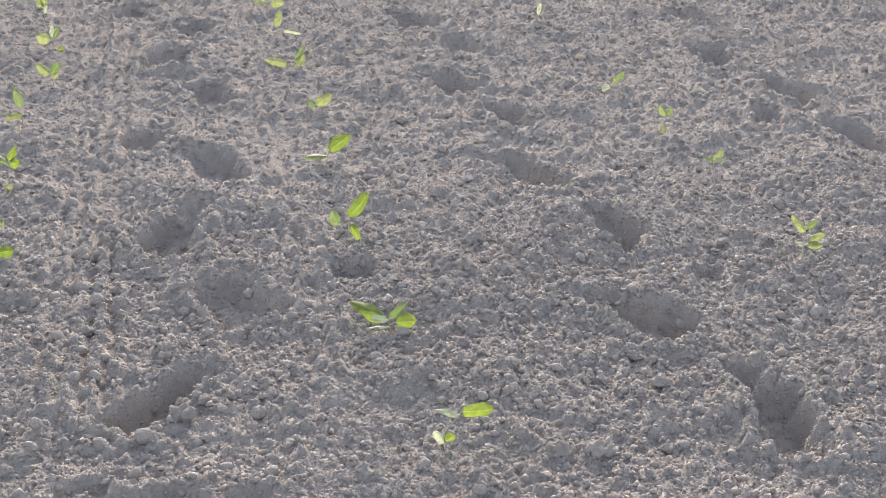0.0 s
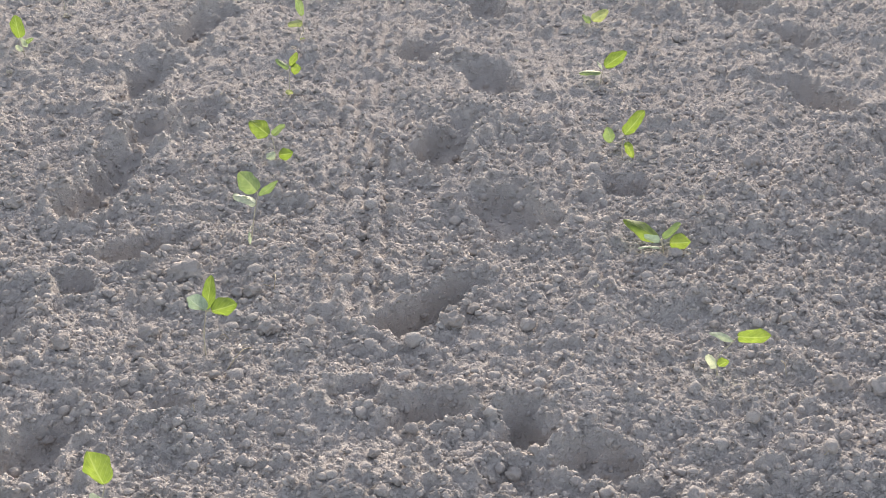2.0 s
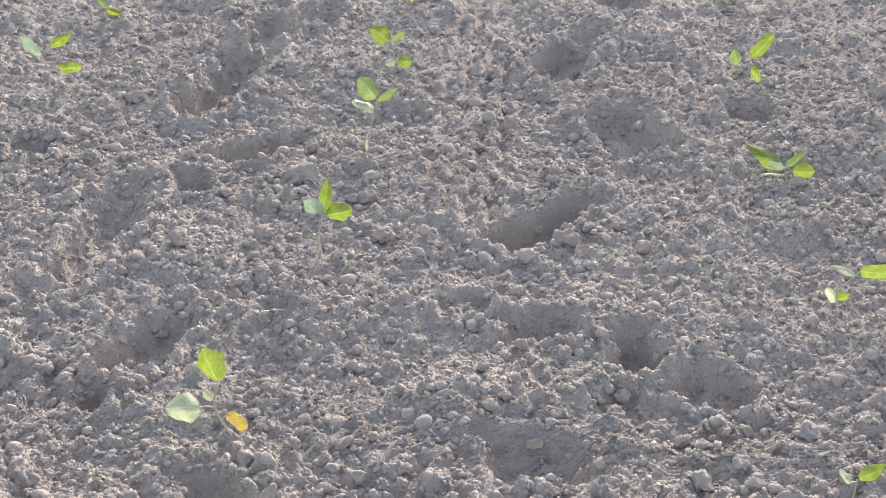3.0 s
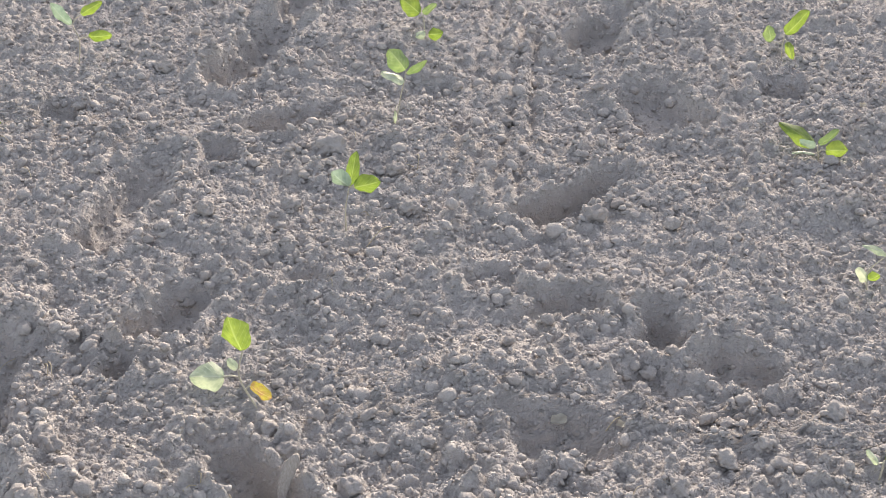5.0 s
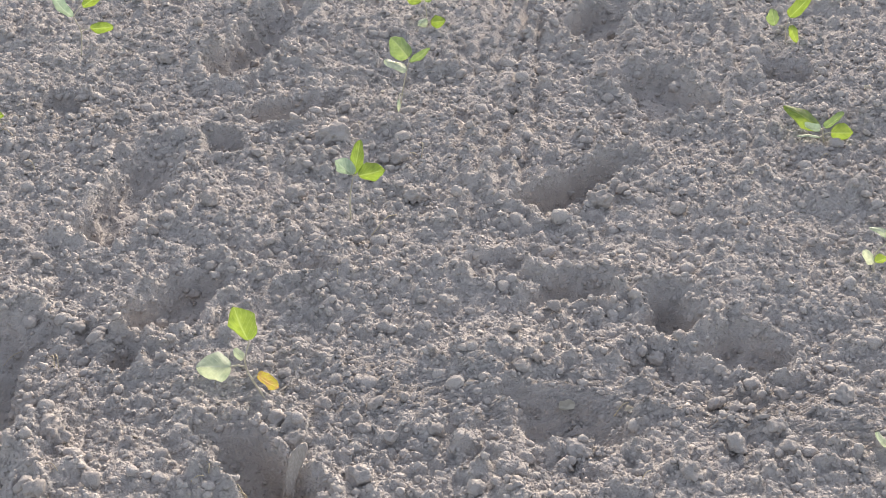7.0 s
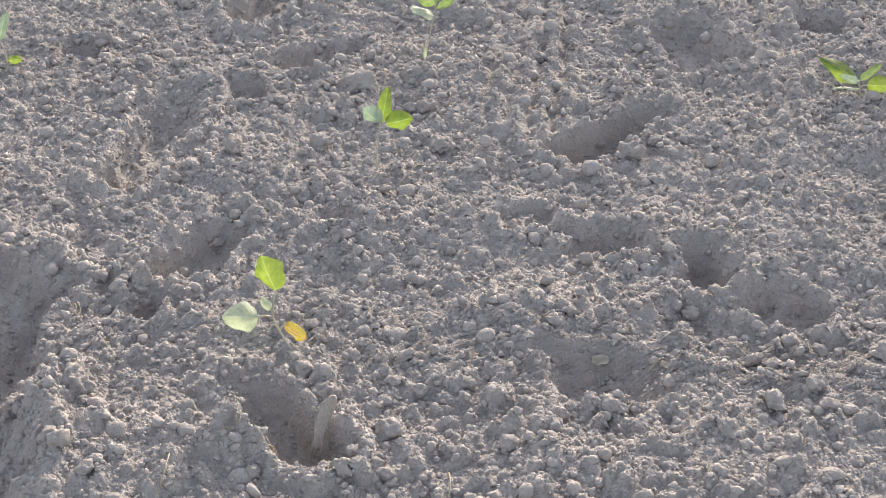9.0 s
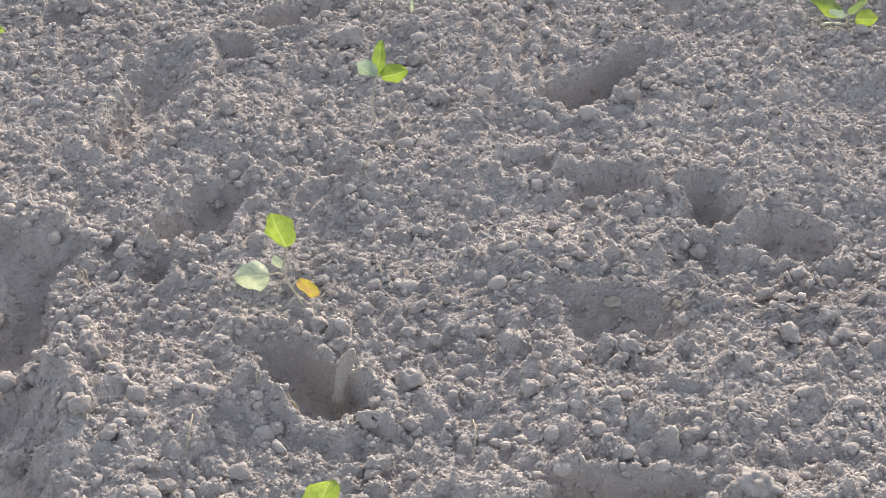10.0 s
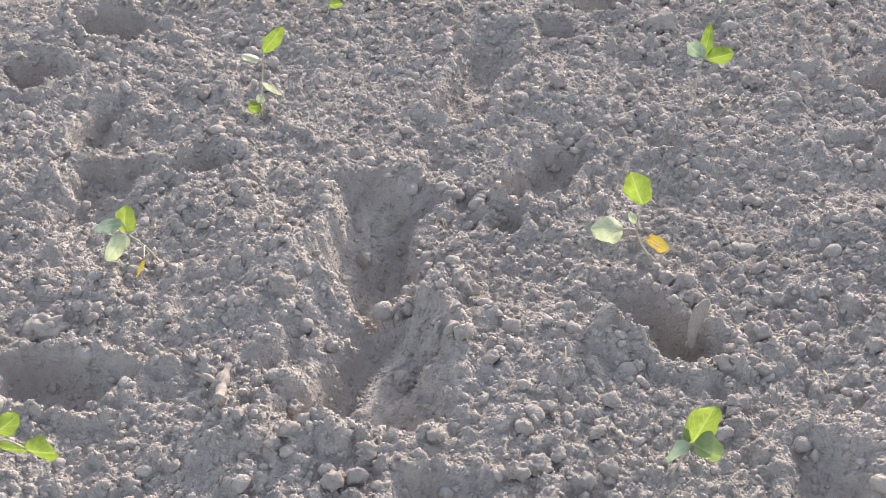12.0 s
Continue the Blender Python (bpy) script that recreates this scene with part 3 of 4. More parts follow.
CLODS_LEFT = [
    (-0.468, 1.431, 0.015), (-0.472, 1.384, 0.014), (-0.502, 1.370, 0.014), (-0.577, 1.440, 0.012), (-0.662, 1.465, 0.015),
    (-0.606, 1.536, 0.014), (-0.384, 1.474, 0.012), (-0.364, 1.378, 0.011), (-0.399, 1.431, 0.008), (-0.404, 1.690, 0.013),
    (-0.242, 1.449, 0.016), (-0.177, 1.438, 0.011), (-0.173, 1.534, 0.011), (-0.130, 1.693, 0.010), (0.029, 1.728, 0.011),
    (-0.003, 1.741, 0.010), (-0.039, 1.720, 0.012), (-0.161, 1.602, 0.012), (-0.219, 1.474, 0.012), (-0.247, 1.562, 0.012),
    (-0.271, 1.511, 0.011), (-0.004, 1.564, 0.011), (0.046, 1.713, 0.012),
]
for k, (x, y, r) in enumerate(CLODS_NEAR + CLODS_FAR + CLODS_MIDDLE + CLODS_LEFT):
    clod(x, y, r, k)
rng = np.random.default_rng(8)
for k in range(150):
    x, y = rng.uniform(-1.6, 1.9), rng.uniform(1.15, 4.6)
    if abs(x) < 0.62 * (y - 0.4) + 0.3:
        clod(float(x), float(y), float(0.009 + 0.007 * rng.uniform() ** 3), k + 60)


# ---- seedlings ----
VIEW_AXIS = Vector((0, 0.86, -0.51))      # line of sight; blades are spread to face the camera


def blade(bm, base, tip, width, roll, seed):
    """A leaf blade with a folded midrib, an arched length and wavy edges."""
    uv = bm.loops.layers.uv.verify()
    along = tip - base
    length = along.length
    along.normalize()
    # blade lies square to the camera's line of sight, then rolls
    side = along.cross(VIEW_AXIS).normalized()
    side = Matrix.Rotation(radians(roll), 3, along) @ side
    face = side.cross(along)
    rows, cols = 14, 11
    fold, lean = 0.24 + 0.10 * math.sin(seed * 3.7), 0.12 * math.sin(seed * 5.3)
    grid = []
    for i in range(rows + 1):
        s = 0.5 - 0.5 * math.cos(math.pi * i / rows)
        shape = max(0.02, 2.1 * s ** 0.44 * (1 - s) ** 0.66 if width > 0.74 * length else 2.05 * s ** 0.44 * (1 - s) ** 0.60)
        mid = base + along * (length * s) + face * (length * (0.05 * s * s - 0.07 * math.sin(math.pi * s)))
        row = []
        for j in range(cols):
            u = 2 * j / (cols - 1) - 1
            edge = 1 + 0.09 * math.sin(8 * s + seed + 2 * (u > 0)) + 0.05 * math.sin(17 * s + seed * 2 + u)
            p = mid + side * (0.5 * width * shape * u * edge)
            p += face * (width * shape * (fold * abs(u) ** 1.3 + lean * u) + width * 0.09 * u * u * math.sin(7.5 * s + seed * 1.3 + 1.5 * u))
            row.append((bm.verts.new(p), (j / (cols - 1), s)))
        grid.append(row)
    for a, b in zip(grid, grid[1:]):
        for j in range(cols - 1):
            quad = (a[j], a[j + 1], b[j + 1], b[j])
            f = bm.faces.new([q[0] for q in quad])
            for loop, q in zip(f.loops, quad):
                loop[uv].uv = q[1]


def seedling(x, y, stem, leaves, label):
    """A young plant: a thin bent stem, and leaves given by base, tip, width, roll and material, from the foot at ground level 0."""
    ground = spot(x, y)
    root = tagged(new("seedling"), label, "seedling", "seedlings in rows")
    root.location = (x, y, ground)
    drop = Vector((0, 0, ground))
    pts = [Vector((0, 0, -0.02)), Vector((0, 0, 0.004))] + [Vector(p) - drop for p in stem]
    line = smooth_line(pts, 5)
    bm = bmesh.new()
    tube(bm, line, [0.0020 - 0.0008 * i / (len(line) - 1) for i in range(len(line))], 8)
    part("stem", bm, STEM, root)
    for k, (base, tip, width, roll, mat) in enumerate(leaves):
        a, b = Vector(base) - drop, Vector(tip) - drop
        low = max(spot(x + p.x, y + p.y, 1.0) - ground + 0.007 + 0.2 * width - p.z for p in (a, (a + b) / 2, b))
        if low > 0:                                   # a low leaf slides towards the camera until it clears the crumbs
            a, b = a - VIEW_AXIS * (low / 0.6), b - VIEW_AXIS * (low / 0.6)
        bm = bmesh.new()
        blade(bm, a, b, width, roll, k * 2.1 + x * 9 + y * 5)
        joint = min(line[2:], key=lambda p: (p - a).length + 0.4 * abs(p.z - a.z + 0.01))
        leaf = part("leaf", bm, mat, root, LEAF_WORDS[mat.name])
        if (joint - a).length > 0.004:
            mid = (joint + a) / 2 + Vector((0, 0, 0.12 * (joint - a).length))
            bm = bmesh.new()
            tube(bm, smooth_line([joint, mid, a + (b - a) * 0.04], 4), [0.0014] * 9, 6)
            part("petiole", bm, STEM, leaf)


LEAF_WORDS = {"leaf_fresh": "bright yellow-green leaf", "leaf_green": "mid-green leaf", "leaf_dull_hazed": "dull yellowish-green leaf, paled as if by haze", "leaf_sky_grey": "grey-green leaf, sky sheen put into its colour",
              "leaf_pale": "pale whitish leaf", "leaf_yellow": "yellow leaf with brown blotches"}
seedling(-0.068, 1.470, [(0.011, 0.0, 0.031), (0.021, 0.0, 0.054)], [
    ((0.021, 0.000, 0.055), (0.046, 0.010, 0.112), 0.042, 5, LIGHT),
    ((0.024, -0.010, 0.064), (0.060, -0.030, 0.066), 0.040, 22, GREEN),
    ((0.020, -0.010, 0.064), (-0.005, -0.030, 0.046), 0.029, -35, SKY_GREY),
    ((0.017, 0.000, 0.057), (0.012, 0.000, 0.080), 0.010, 0, GREEN),
], "seedling with three broad drooping yellow-green leaves in dry soil")
seedling(-0.135, 1.963, [(-0.025, 0.0, 0.051), (-0.017, 0.0, 0.102)], [
    ((-0.018, 0.000, 0.100), (-0.040, 0.010, 0.151), 0.046, -8, LIGHT),
    ((-0.045, -0.010, 0.057), (-0.096, -0.020, 0.060), 0.042, 8, PALE),
    ((-0.026, -0.005, 0.069), (-0.038, -0.010, 0.090), 0.014, 20, PALE),
    ((-0.009, 0.000, 0.039), (0.027, -0.020, 0.032), 0.026, 25, YELLOW),
], "seedling with green, pale and yellow leaves in dry soil")
seedling(-0.095, 2.515, [(0.0, 0.0, 0.041), (0.007, 0.0, 0.086)], [
    ((0.008, 0.000, 0.089), (0.018, 0.020, 0.150), 0.025, 15, LIGHT),
    ((0.009, -0.010, 0.094), (-0.021, -0.020, 0.125), 0.029, -25, SKY_GREY),
    ((0.016, 0.000, 0.087), (0.064, -0.005, 0.105), 0.033, 20, LIGHT),
], "seedling with tall bare stem and three leaves in dry soil")
seedling(-0.070, 3.009, [(0.008, 0.0, 0.046), (0.019, 0.0, 0.099)], [
    ((0.018, 0.000, 0.107), (-0.020, 0.010, 0.147), 0.043, 10, GREEN),
    ((0.021, 0.000, 0.097), (0.063, 0.010, 0.127), 0.018, 35, GREEN),
    ((0.016, -0.010, 0.084), (-0.030, -0.020, 0.108), 0.027, 30, PALE),
    ((0.001, -0.010, 0.013), (0.002, -0.020, -0.014), 0.009, 30, PALE),
], "seedling with broad green and pale curled leaves in dry soil")
seedling(-0.064, 3.441, [(-0.002, 0.0, 0.039), (-0.007, 0.0, 0.065)], [
    ((-0.013, 0.000, 0.065), (-0.060, 0.010, 0.098), 0.042, 10, LIGHT),
    ((-0.005, 0.000, 0.065), (0.026, 0.010, 0.088), 0.021, 35, GREEN),
    ((0.000, -0.010, 0.026), (-0.021, -0.020, 0.012), 0.024, 20, PALE),
    ((0.008, 0.000, 0.013), (0.044, -0.010, 0.022), 0.029, 15, LIGHT),
], "seedling with four small bright leaves in dry soil")
seedling(-0.077, 3.921, [(0.002, 0.0, 0.041), (0.004, 0.0, 0.074)], [
    ((0.002, 0.000, 0.070), (-0.032, 0.000, 0.097), 0.019, 20, GREEN),
    ((0.006, 0.000, 0.077), (0.025, 0.010, 0.113), 0.019, 10, LIGHT),
    ((0.007, 0.000, 0.072), (0.035, -0.010, 0.071), 0.030, 15, LIGHT),
    ((-0.009, 0.000, 0.000), (0.013, -0.010, 0.000), 0.014, 20, DULL_HAZED),
], "seedling with small narrow yellow-green leaves in dry soil")
seedling(-0.088, 4.490, [(-0.002, 0.0, 0.024), (-0.002, 0.0, 0.049)], [
    ((-0.002, 0.000, 0.046), (-0.019, 0.010, 0.110), 0.023, 15, GREEN),
    ((-0.002, 0.000, 0.027), (-0.048, -0.010, 0.023), 0.027, 20, DULL_HAZED),
    ((-0.003, 0.000, -0.057), (0.027, 0.000, -0.054), 0.013, 20, DULL_HAZED),
], "seedling with one upright leaf and a yellowish one in dry soil")
seedling(-0.023, 4.890, [(-0.002, 0.0, 0.022), (-0.005, 0.0, 0.039)], [
    ((-0.011, 0.000, 0.039), (-0.052, 0.010, 0.071), 0.033, 10, DULL_HAZED),
    ((-0.003, 0.000, 0.039), (0.024, 0.000, 0.076), 0.029, 25, GREEN),
    ((-0.001, 0.000, 0.020), (0.016, 0.000, 0.045), 0.016, 25, DULL_HAZED),
], "seedling with two small green leaves in dry soil")
seedling(0.841, 2.438, [(-0.004, 0.0, 0.036), (0.024, 0.0, 0.073)], [
    ((0.028, 0.000, 0.080), (0.092, 0.010, 0.074), 0.031, 22, LIGHT),
    ((0.021, -0.005, 0.074), (-0.025, -0.010, 0.094), 0.014, 35, PALE),
    ((-0.004, -0.005, 0.018), (-0.024, -0.010, 0.048), 0.018, 20, PALE),
    ((-0.003, -0.005, 0.022), (0.014, -0.010, 0.036), 0.019, 20, LIGHT),
], "seedling with large arched leaf on bent stem in dry soil")
seedling(0.816, 2.946, [(-0.004, 0.0, 0.014), (-0.007, 0.0, 0.027)], [
    ((-0.009, 0.000, 0.024), (-0.087, 0.020, 0.064), 0.036, 15, LIGHT),
    ((-0.003, 0.000, 0.027), (0.034, 0.010, 0.059), 0.018, 30, GREEN),
    ((0.010, -0.005, 0.020), (0.054, -0.010, 0.024), 0.034, 20, LIGHT),
    ((-0.011, -0.010, 0.011), (-0.058, -0.020, 0.017), 0.011, 50, PALE),
    ((-0.011, -0.010, 0.027), (-0.047, -0.020, 0.043), 0.017, -40, SKY_GREY),
], "seedling with low spreading yellow-green leaves in dry soil")
seedling(0.789, 3.466, [(-0.003, 0.0, 0.025), (-0.001, 0.0, 0.056)], [
    ((0.001, 0.000, 0.059), (0.048, 0.010, 0.117), 0.035, 15, LIGHT),
    ((-0.030, 0.000, 0.037), (-0.043, 0.000, 0.078), 0.028, 10, GREEN),
    ((0.002, -0.010, 0.040), (0.020, -0.020, 0.001), 0.020, 20, LIGHT),
], "seedling with one long upright leaf and shorter ones in dry soil")
seedling(0.793, 4.030, [(0.003, 0.0, 0.022), (0.01, 0.0, 0.043)], [
    ((0.008, 0.000, 0.041), (0.070, 0.010, 0.082), 0.038, 15, LIGHT),
    ((-0.001, -0.005, 0.026), (-0.064, -0.010, 0.027), 0.021, 20, GREEN),
    ((0.003, 0.000, 0.033), (-0.013, 0.000, 0.057), 0.010, 30, PALE),
], "seedling with one large and one drooping leaf in dry soil")
seedling(0.814, 4.520, [(-0.002, 0.0, 0.015), (-0.002, 0.0, 0.028)], [
    ((0.000, 0.000, 0.026), (0.052, 0.010, 0.054), 0.033, 15, DULL_HAZED),
    ((-0.002, 0.000, 0.019), (-0.030, 0.000, 0.044), 0.024, 25, GREEN),
], "seedling with two small leaves in dry soil")
seedling(0.776, 5.040, [(0.012, 0.0, 0.008), (0.02, 0.0, 0.02)], [
    ((-0.012, 0.000, 0.013), (-0.089, 0.000, 0.035), 0.030, 15, DULL_HAZED),
    ((0.024, 0.000, 0.001), (0.048, 0.000, 0.046), 0.030, 15, DULL_HAZED),
    ((0.020, 0.000, 0.032), (0.053, 0.010, 0.080), 0.018, 25, GREEN),
    ((0.052, 0.000, -0.001), (0.092, 0.000, -0.014), 0.014, 40, PALE),
], "seedling with spreading yellowish leaves and dry bits in dry soil")
seedling(0.765, 5.517, [(0.0, 0.0, 0.018), (0.0, 0.0, 0.035)], [
    ((0.000, 0.000, 0.027), (0.015, 0.010, 0.090), 0.029, 10, DULL_HAZED),
    ((-0.013, 0.000, 0.000), (-0.034, 0.000, 0.018), 0.018, 30, PALE),
    ((0.022, 0.000, -0.005), (0.091, 0.000, -0.019), 0.015, 40, PALE),
], "seedling with one upright leaf and dry whitish leaves in dry soil")
seedling(0.771, 5.953, [(0.0, 0.0, 0.012), (-0.002, 0.0, 0.021)], [
    ((0.005, 0.000, 0.014), (0.058, 0.000, 0.018), 0.031, 15, DULL_HAZED),
    ((-0.009, 0.000, 0.017), (-0.067, 0.000, 0.034), 0.029, 15, DULL_HAZED),
], "seedling with two low yellow-green leaves in dry soil")
seedling(1.896, 3.214, [(-0.003, 0.0, 0.045), (-0.003, 0.0, 0.087)], [
    ((-0.003, 0.000, 0.073), (-0.038, 0.010, 0.115), 0.026, 10, DULL_HAZED),
    ((-0.002, 0.000, 0.083), (0.033, 0.010, 0.097), 0.022, 25, GREEN),
    ((0.015, 0.000, 0.047), (0.051, 0.000, 0.066), 0.022, 20, DULL_HAZED),
    ((0.005, -0.010, 0.042), (0.046, -0.010, 0.037), 0.020, 20, DULL_HAZED),
    ((-0.003, -0.010, 0.044), (-0.035, -0.010, 0.050), 0.013, 40, PALE),
], "seedling with two tiers of small yellowish leaves in dry soil")
seedling(1.860, 3.730, [(-0.008, 0.0, 0.041), (-0.011, 0.0, 0.082)], [
    ((-0.011, 0.000, 0.077), (0.020, 0.010, 0.106), 0.024, 10, DULL_HAZED),
    ((-0.014, 0.000, 0.080), (-0.045, 0.000, 0.098), 0.018, 25, GREEN),
    ((-0.010, -0.010, 0.082), (0.018, -0.010, 0.083), 0.018, 30, PALE),
], "seedling with thin pale stem and tuft of leaves in dry soil")
seedling(1.878, 4.227, [(0.002, 0.0, 0.03), (0.005, 0.0, 0.058)], [
    ((0.004, 0.000, 0.054), (-0.020, 0.000, 0.084), 0.024, 10, DULL_HAZED),
    ((0.007, 0.000, 0.056), (0.026, 0.000, 0.072), 0.027, 20, GREEN),
    ((0.000, -0.010, 0.022), (-0.013, -0.020, 0.005), 0.020, 20, DULL_HAZED),
], "seedling with a thin stem and small paired leaves in dry soil")
seedling(1.850, 4.675, [(-0.01, 0.0, 0.02), (-0.015, 0.0, 0.033)], [
    ((-0.002, 0.000, 0.030), (0.044, 0.010, 0.063), 0.024, 15, GREEN),
    ((-0.022, 0.000, 0.023), (-0.043, -0.010, 0.000), 0.026, 25, PALE),
], "seedling with wilted pale leaves in dry soil")
seedling(1.824, 5.652, [(0.004, 0.0, 0.023), (0.008, 0.0, 0.037)], [
    ((0.008, 0.000, 0.028), (0.019, 0.000, 0.076), 0.023, 15, PALE),
    ((0.002, 0.000, 0.005), (-0.008, -0.010, -0.026), 0.014, 15, PALE),
], "seedling with a thin whitish wilted shoot in dry soil")
seedling(-0.951, 1.311, [(0.012, 0.0, 0.045), (0.024, 0.0, 0.082)], [
    ((0.022, 0.000, 0.081), (0.053, 0.010, 0.107), 0.029, 15, LIGHT),
    ((0.019, 0.000, 0.059), (0.068, -0.010, 0.066), 0.016, 25, LIGHT),
    ((0.065, -0.010, 0.068), (0.112, -0.020, 0.076), 0.035, 15, LIGHT),
], "seedling with three large glossy yellow-green leaves in dry soil")
seedling(-0.916, 1.828, [(-0.023, 0.0, 0.028), (-0.049, 0.0, 0.048)], [
    ((-0.053, 0.000, 0.049), (-0.050, 0.010, 0.095), 0.032, 10, LIGHT),
    ((-0.053, -0.005, 0.072), (-0.103, -0.010, 0.059), 0.024, 20, SKY_GREY),
    ((-0.044, -0.020, 0.059), (-0.081, -0.030, 0.011), 0.029, -5, PALE),
    ((-0.004, -0.010, 0.016), (-0.021, -0.020, -0.017), 0.009, 30, YELLOW),
], "seedling with green leaves and a pale hanging leaf in dry soil")
seedling(-0.903, 2.328, [(0.007, 0.0, 0.066), (0.016, 0.0, 0.13)], [
    ((0.016, 0.000, 0.135), (0.056, 0.010, 0.184), 0.028, 15, LIGHT),
    ((0.010, -0.010, 0.123), (-0.024, -0.010, 0.133), 0.019, 25, PALE),
    ((0.010, -0.010, 0.075), (0.050, -0.020, 0.057), 0.014, 40, PALE),
    ((0.004, -0.010, 0.028), (-0.020, -0.020, 0.026), 0.027, 20, LIGHT),
    ((0.004, -0.010, 0.033), (-0.002, 0.000, 0.046), 0.018, 10, PALE),
], "seedling with tall stem and pale lower leaves in dry soil")
seedling(-0.910, 2.819, [(0.0, 0.0, 0.028), (-0.008, 0.0, 0.056)], [
    ((0.003, 0.000, 0.009), (0.036, -0.010, 0.020), 0.018, 15, LIGHT),
    ((-0.008, 0.000, 0.054), (0.012, 0.010, 0.112), 0.020, 15, SKY_GREY),
    ((-0.010, 0.000, 0.054), (-0.026, 0.005, 0.104), 0.017, -25, PALE),
], "seedling with upright grey-green leaves and a small bright one")
seedling(-0.835, 3.180, [(0.007, 0.0, 0.053), (-0.006, 0.0, 0.09)], [
    ((-0.009, 0.000, 0.090), (-0.053, 0.000, 0.138), 0.030, -20, SKY_GREY),
    ((0.017, 0.000, 0.116), (0.066, 0.010, 0.146), 0.022, 15, LIGHT),
    ((0.030, 0.000, 0.063), (0.087, -0.010, 0.075), 0.027, 20, LIGHT),
], "seedling with forked stem, grey-green and yellow leaves in dry soil")
seedling(-0.852, 3.679, [(0.003, 0.0, 0.019), (0.004, 0.0, 0.034)], [
    ((-0.002, 0.000, 0.022), (0.043, -0.010, 0.013), 0.017, 15, LIGHT),
    ((0.003, 0.000, 0.031), (-0.019, 0.010, 0.060), 0.025, 15, GREEN),
], "seedling with two small leaves in dry soil")
seedling(-0.887, 4.230, [(-0.004, 0.0, 0.030), (-0.008, 0.0, 0.058)], [
    ((-0.008, 0.000, 0.056), (-0.018, 0.010, 0.122), 0.040, 8, LIGHT),
    ((-0.006, -0.005, 0.058), (0.012, -0.010, 0.030), 0.018, 20, PALE),
    ((0.002, -0.005, 0.040), (0.034, -0.010, 0.058), 0.014, 30, GREEN),
    ((-0.002, -0.010, 0.020), (-0.016, -0.020, 0.040), 0.016, 20, PALE),
], "seedling with one upright bright leaf over small pale ones")
seedling(-0.888, 4.720, [(0.0, 0.0, 0.018), (-0.003, 0.0, 0.036)], [
    ((-0.003, 0.000, 0.034), (-0.036, 0.010, 0.060), 0.026, 12, LIGHT),
    ((0.000, 0.000, 0.034), (0.026, 0.005, 0.062), 0.020, 20, GREEN),
], "seedling with two small yellow-green leaves in dry soil")
seedling(0.785, 1.922, [(0.001, 0.0, 0.016), (0.001, 0.0, 0.031)], [
    ((0.003, 0.000, 0.032), (0.041, 0.010, 0.052), 0.021, 15, LIGHT),
    ((-0.009, -0.010, 0.031), (-0.028, -0.010, 0.055), 0.012, 20, PALE),
], "seedling with a pale leaf and one green leaf in dry soil")
seedling(-0.053, 5.388, [(-0.003, 0.0, 0.017), (-0.005, 0.0, 0.034)], [
    ((-0.012, 0.000, 0.023), (-0.064, 0.000, 0.043), 0.041, 10, DULL_HAZED),
    ((-0.005, 0.000, 0.034), (-0.004, 0.010, 0.082), 0.017, 20, PALE),
    ((0.000, 0.000, 0.030), (0.023, 0.010, 0.069), 0.017, 20, GREEN),
    ((0.013, -0.010, -0.027), (0.040, -0.020, -0.019), 0.026, 10, LIGHT),
], "seedling with one broad yellowish leaf in dry soil")
seedling(-0.116, 5.801, [(0.0, 0.0, 0.027), (0.0, 0.0, 0.049)], [
    ((-0.002, 0.000, 0.049), (-0.021, 0.000, 0.085), 0.035, 10, DULL_HAZED),
    ((0.002, 0.000, 0.049), (0.003, 0.010, 0.105), 0.026, 15, DULL_HAZED),
    ((0.000, 0.000, 0.023), (0.013, 0.000, 0.054), 0.014, 25, PALE),
], "seedling with limp pale green leaves in dry soil")


# ---- bits of wood, straw and dry leaf ----
def wood_chip():
    """A grey split of wood standing aslant in a hollow, splintered at its foot."""
    bm = bmesh.new()
    low, high = Vector((-0.060, 1.775, -0.030)), Vector((-0.048, 1.812, 0.041))
    along = (high - low).normalized()
    # the chip's broad side is turned to the camera
    side = along.cross(VIEW_AXIS).normalized()
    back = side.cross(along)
    rings = []
    for i in range(13):
        s = i / 12
        w = 0.0110 * (0.45 + 0.62 * s ** 0.6) * (1 if s < 0.9 else 1 - 3.2 * (s - 0.9))
        d = 0.0055 * (0.6 + 0.5 * s) * (1 if s < 0.93 else 0.7)
        c = low.lerp(high, s) + side * 0.002 * math.sin(5 * s) + back * 0.003 * math.sin(3 * s)
        ring = []
        for k in range(12):
            a = 2 * math.pi * k / 12
            j = 1 + 0.16 * noise.noise(Vector((k * 0.9, s * 3.0, 2.0)))
            cut = -0.013 * max(0.0, (s - 0.78) / 0.22) * max(0.0, math.cos(a) + 0.15)
            ring.append(bm.verts.new(c + along * cut + side * (w * j * math.copysign(abs(math.cos(a)) ** 0.7, math.cos(a))) + back * (d * j * math.sin(a))))
        rings.append(ring)
    for a, b in zip(rings, rings[1:]):
        for k in range(12):
            bm.faces.new((a[k], a[(k + 1) % 12], b[(k + 1) % 12], b[k]))
    bm.faces.new(rings[0][::-1])
    bm.faces.new(rings[-1])
    for off in (-0.006, 0.001, 0.007):
        p = low + side * off
        tube(bm, [p + along * 0.012, p, p - along * (0.012 + abs(off))], [0.0028, 0.002, 0.0006], 6)
    tagged(part("wood_chip", bm, WOOD), "weathered grey split of wood standing in a hollow", "wood chip")


wood_chip()


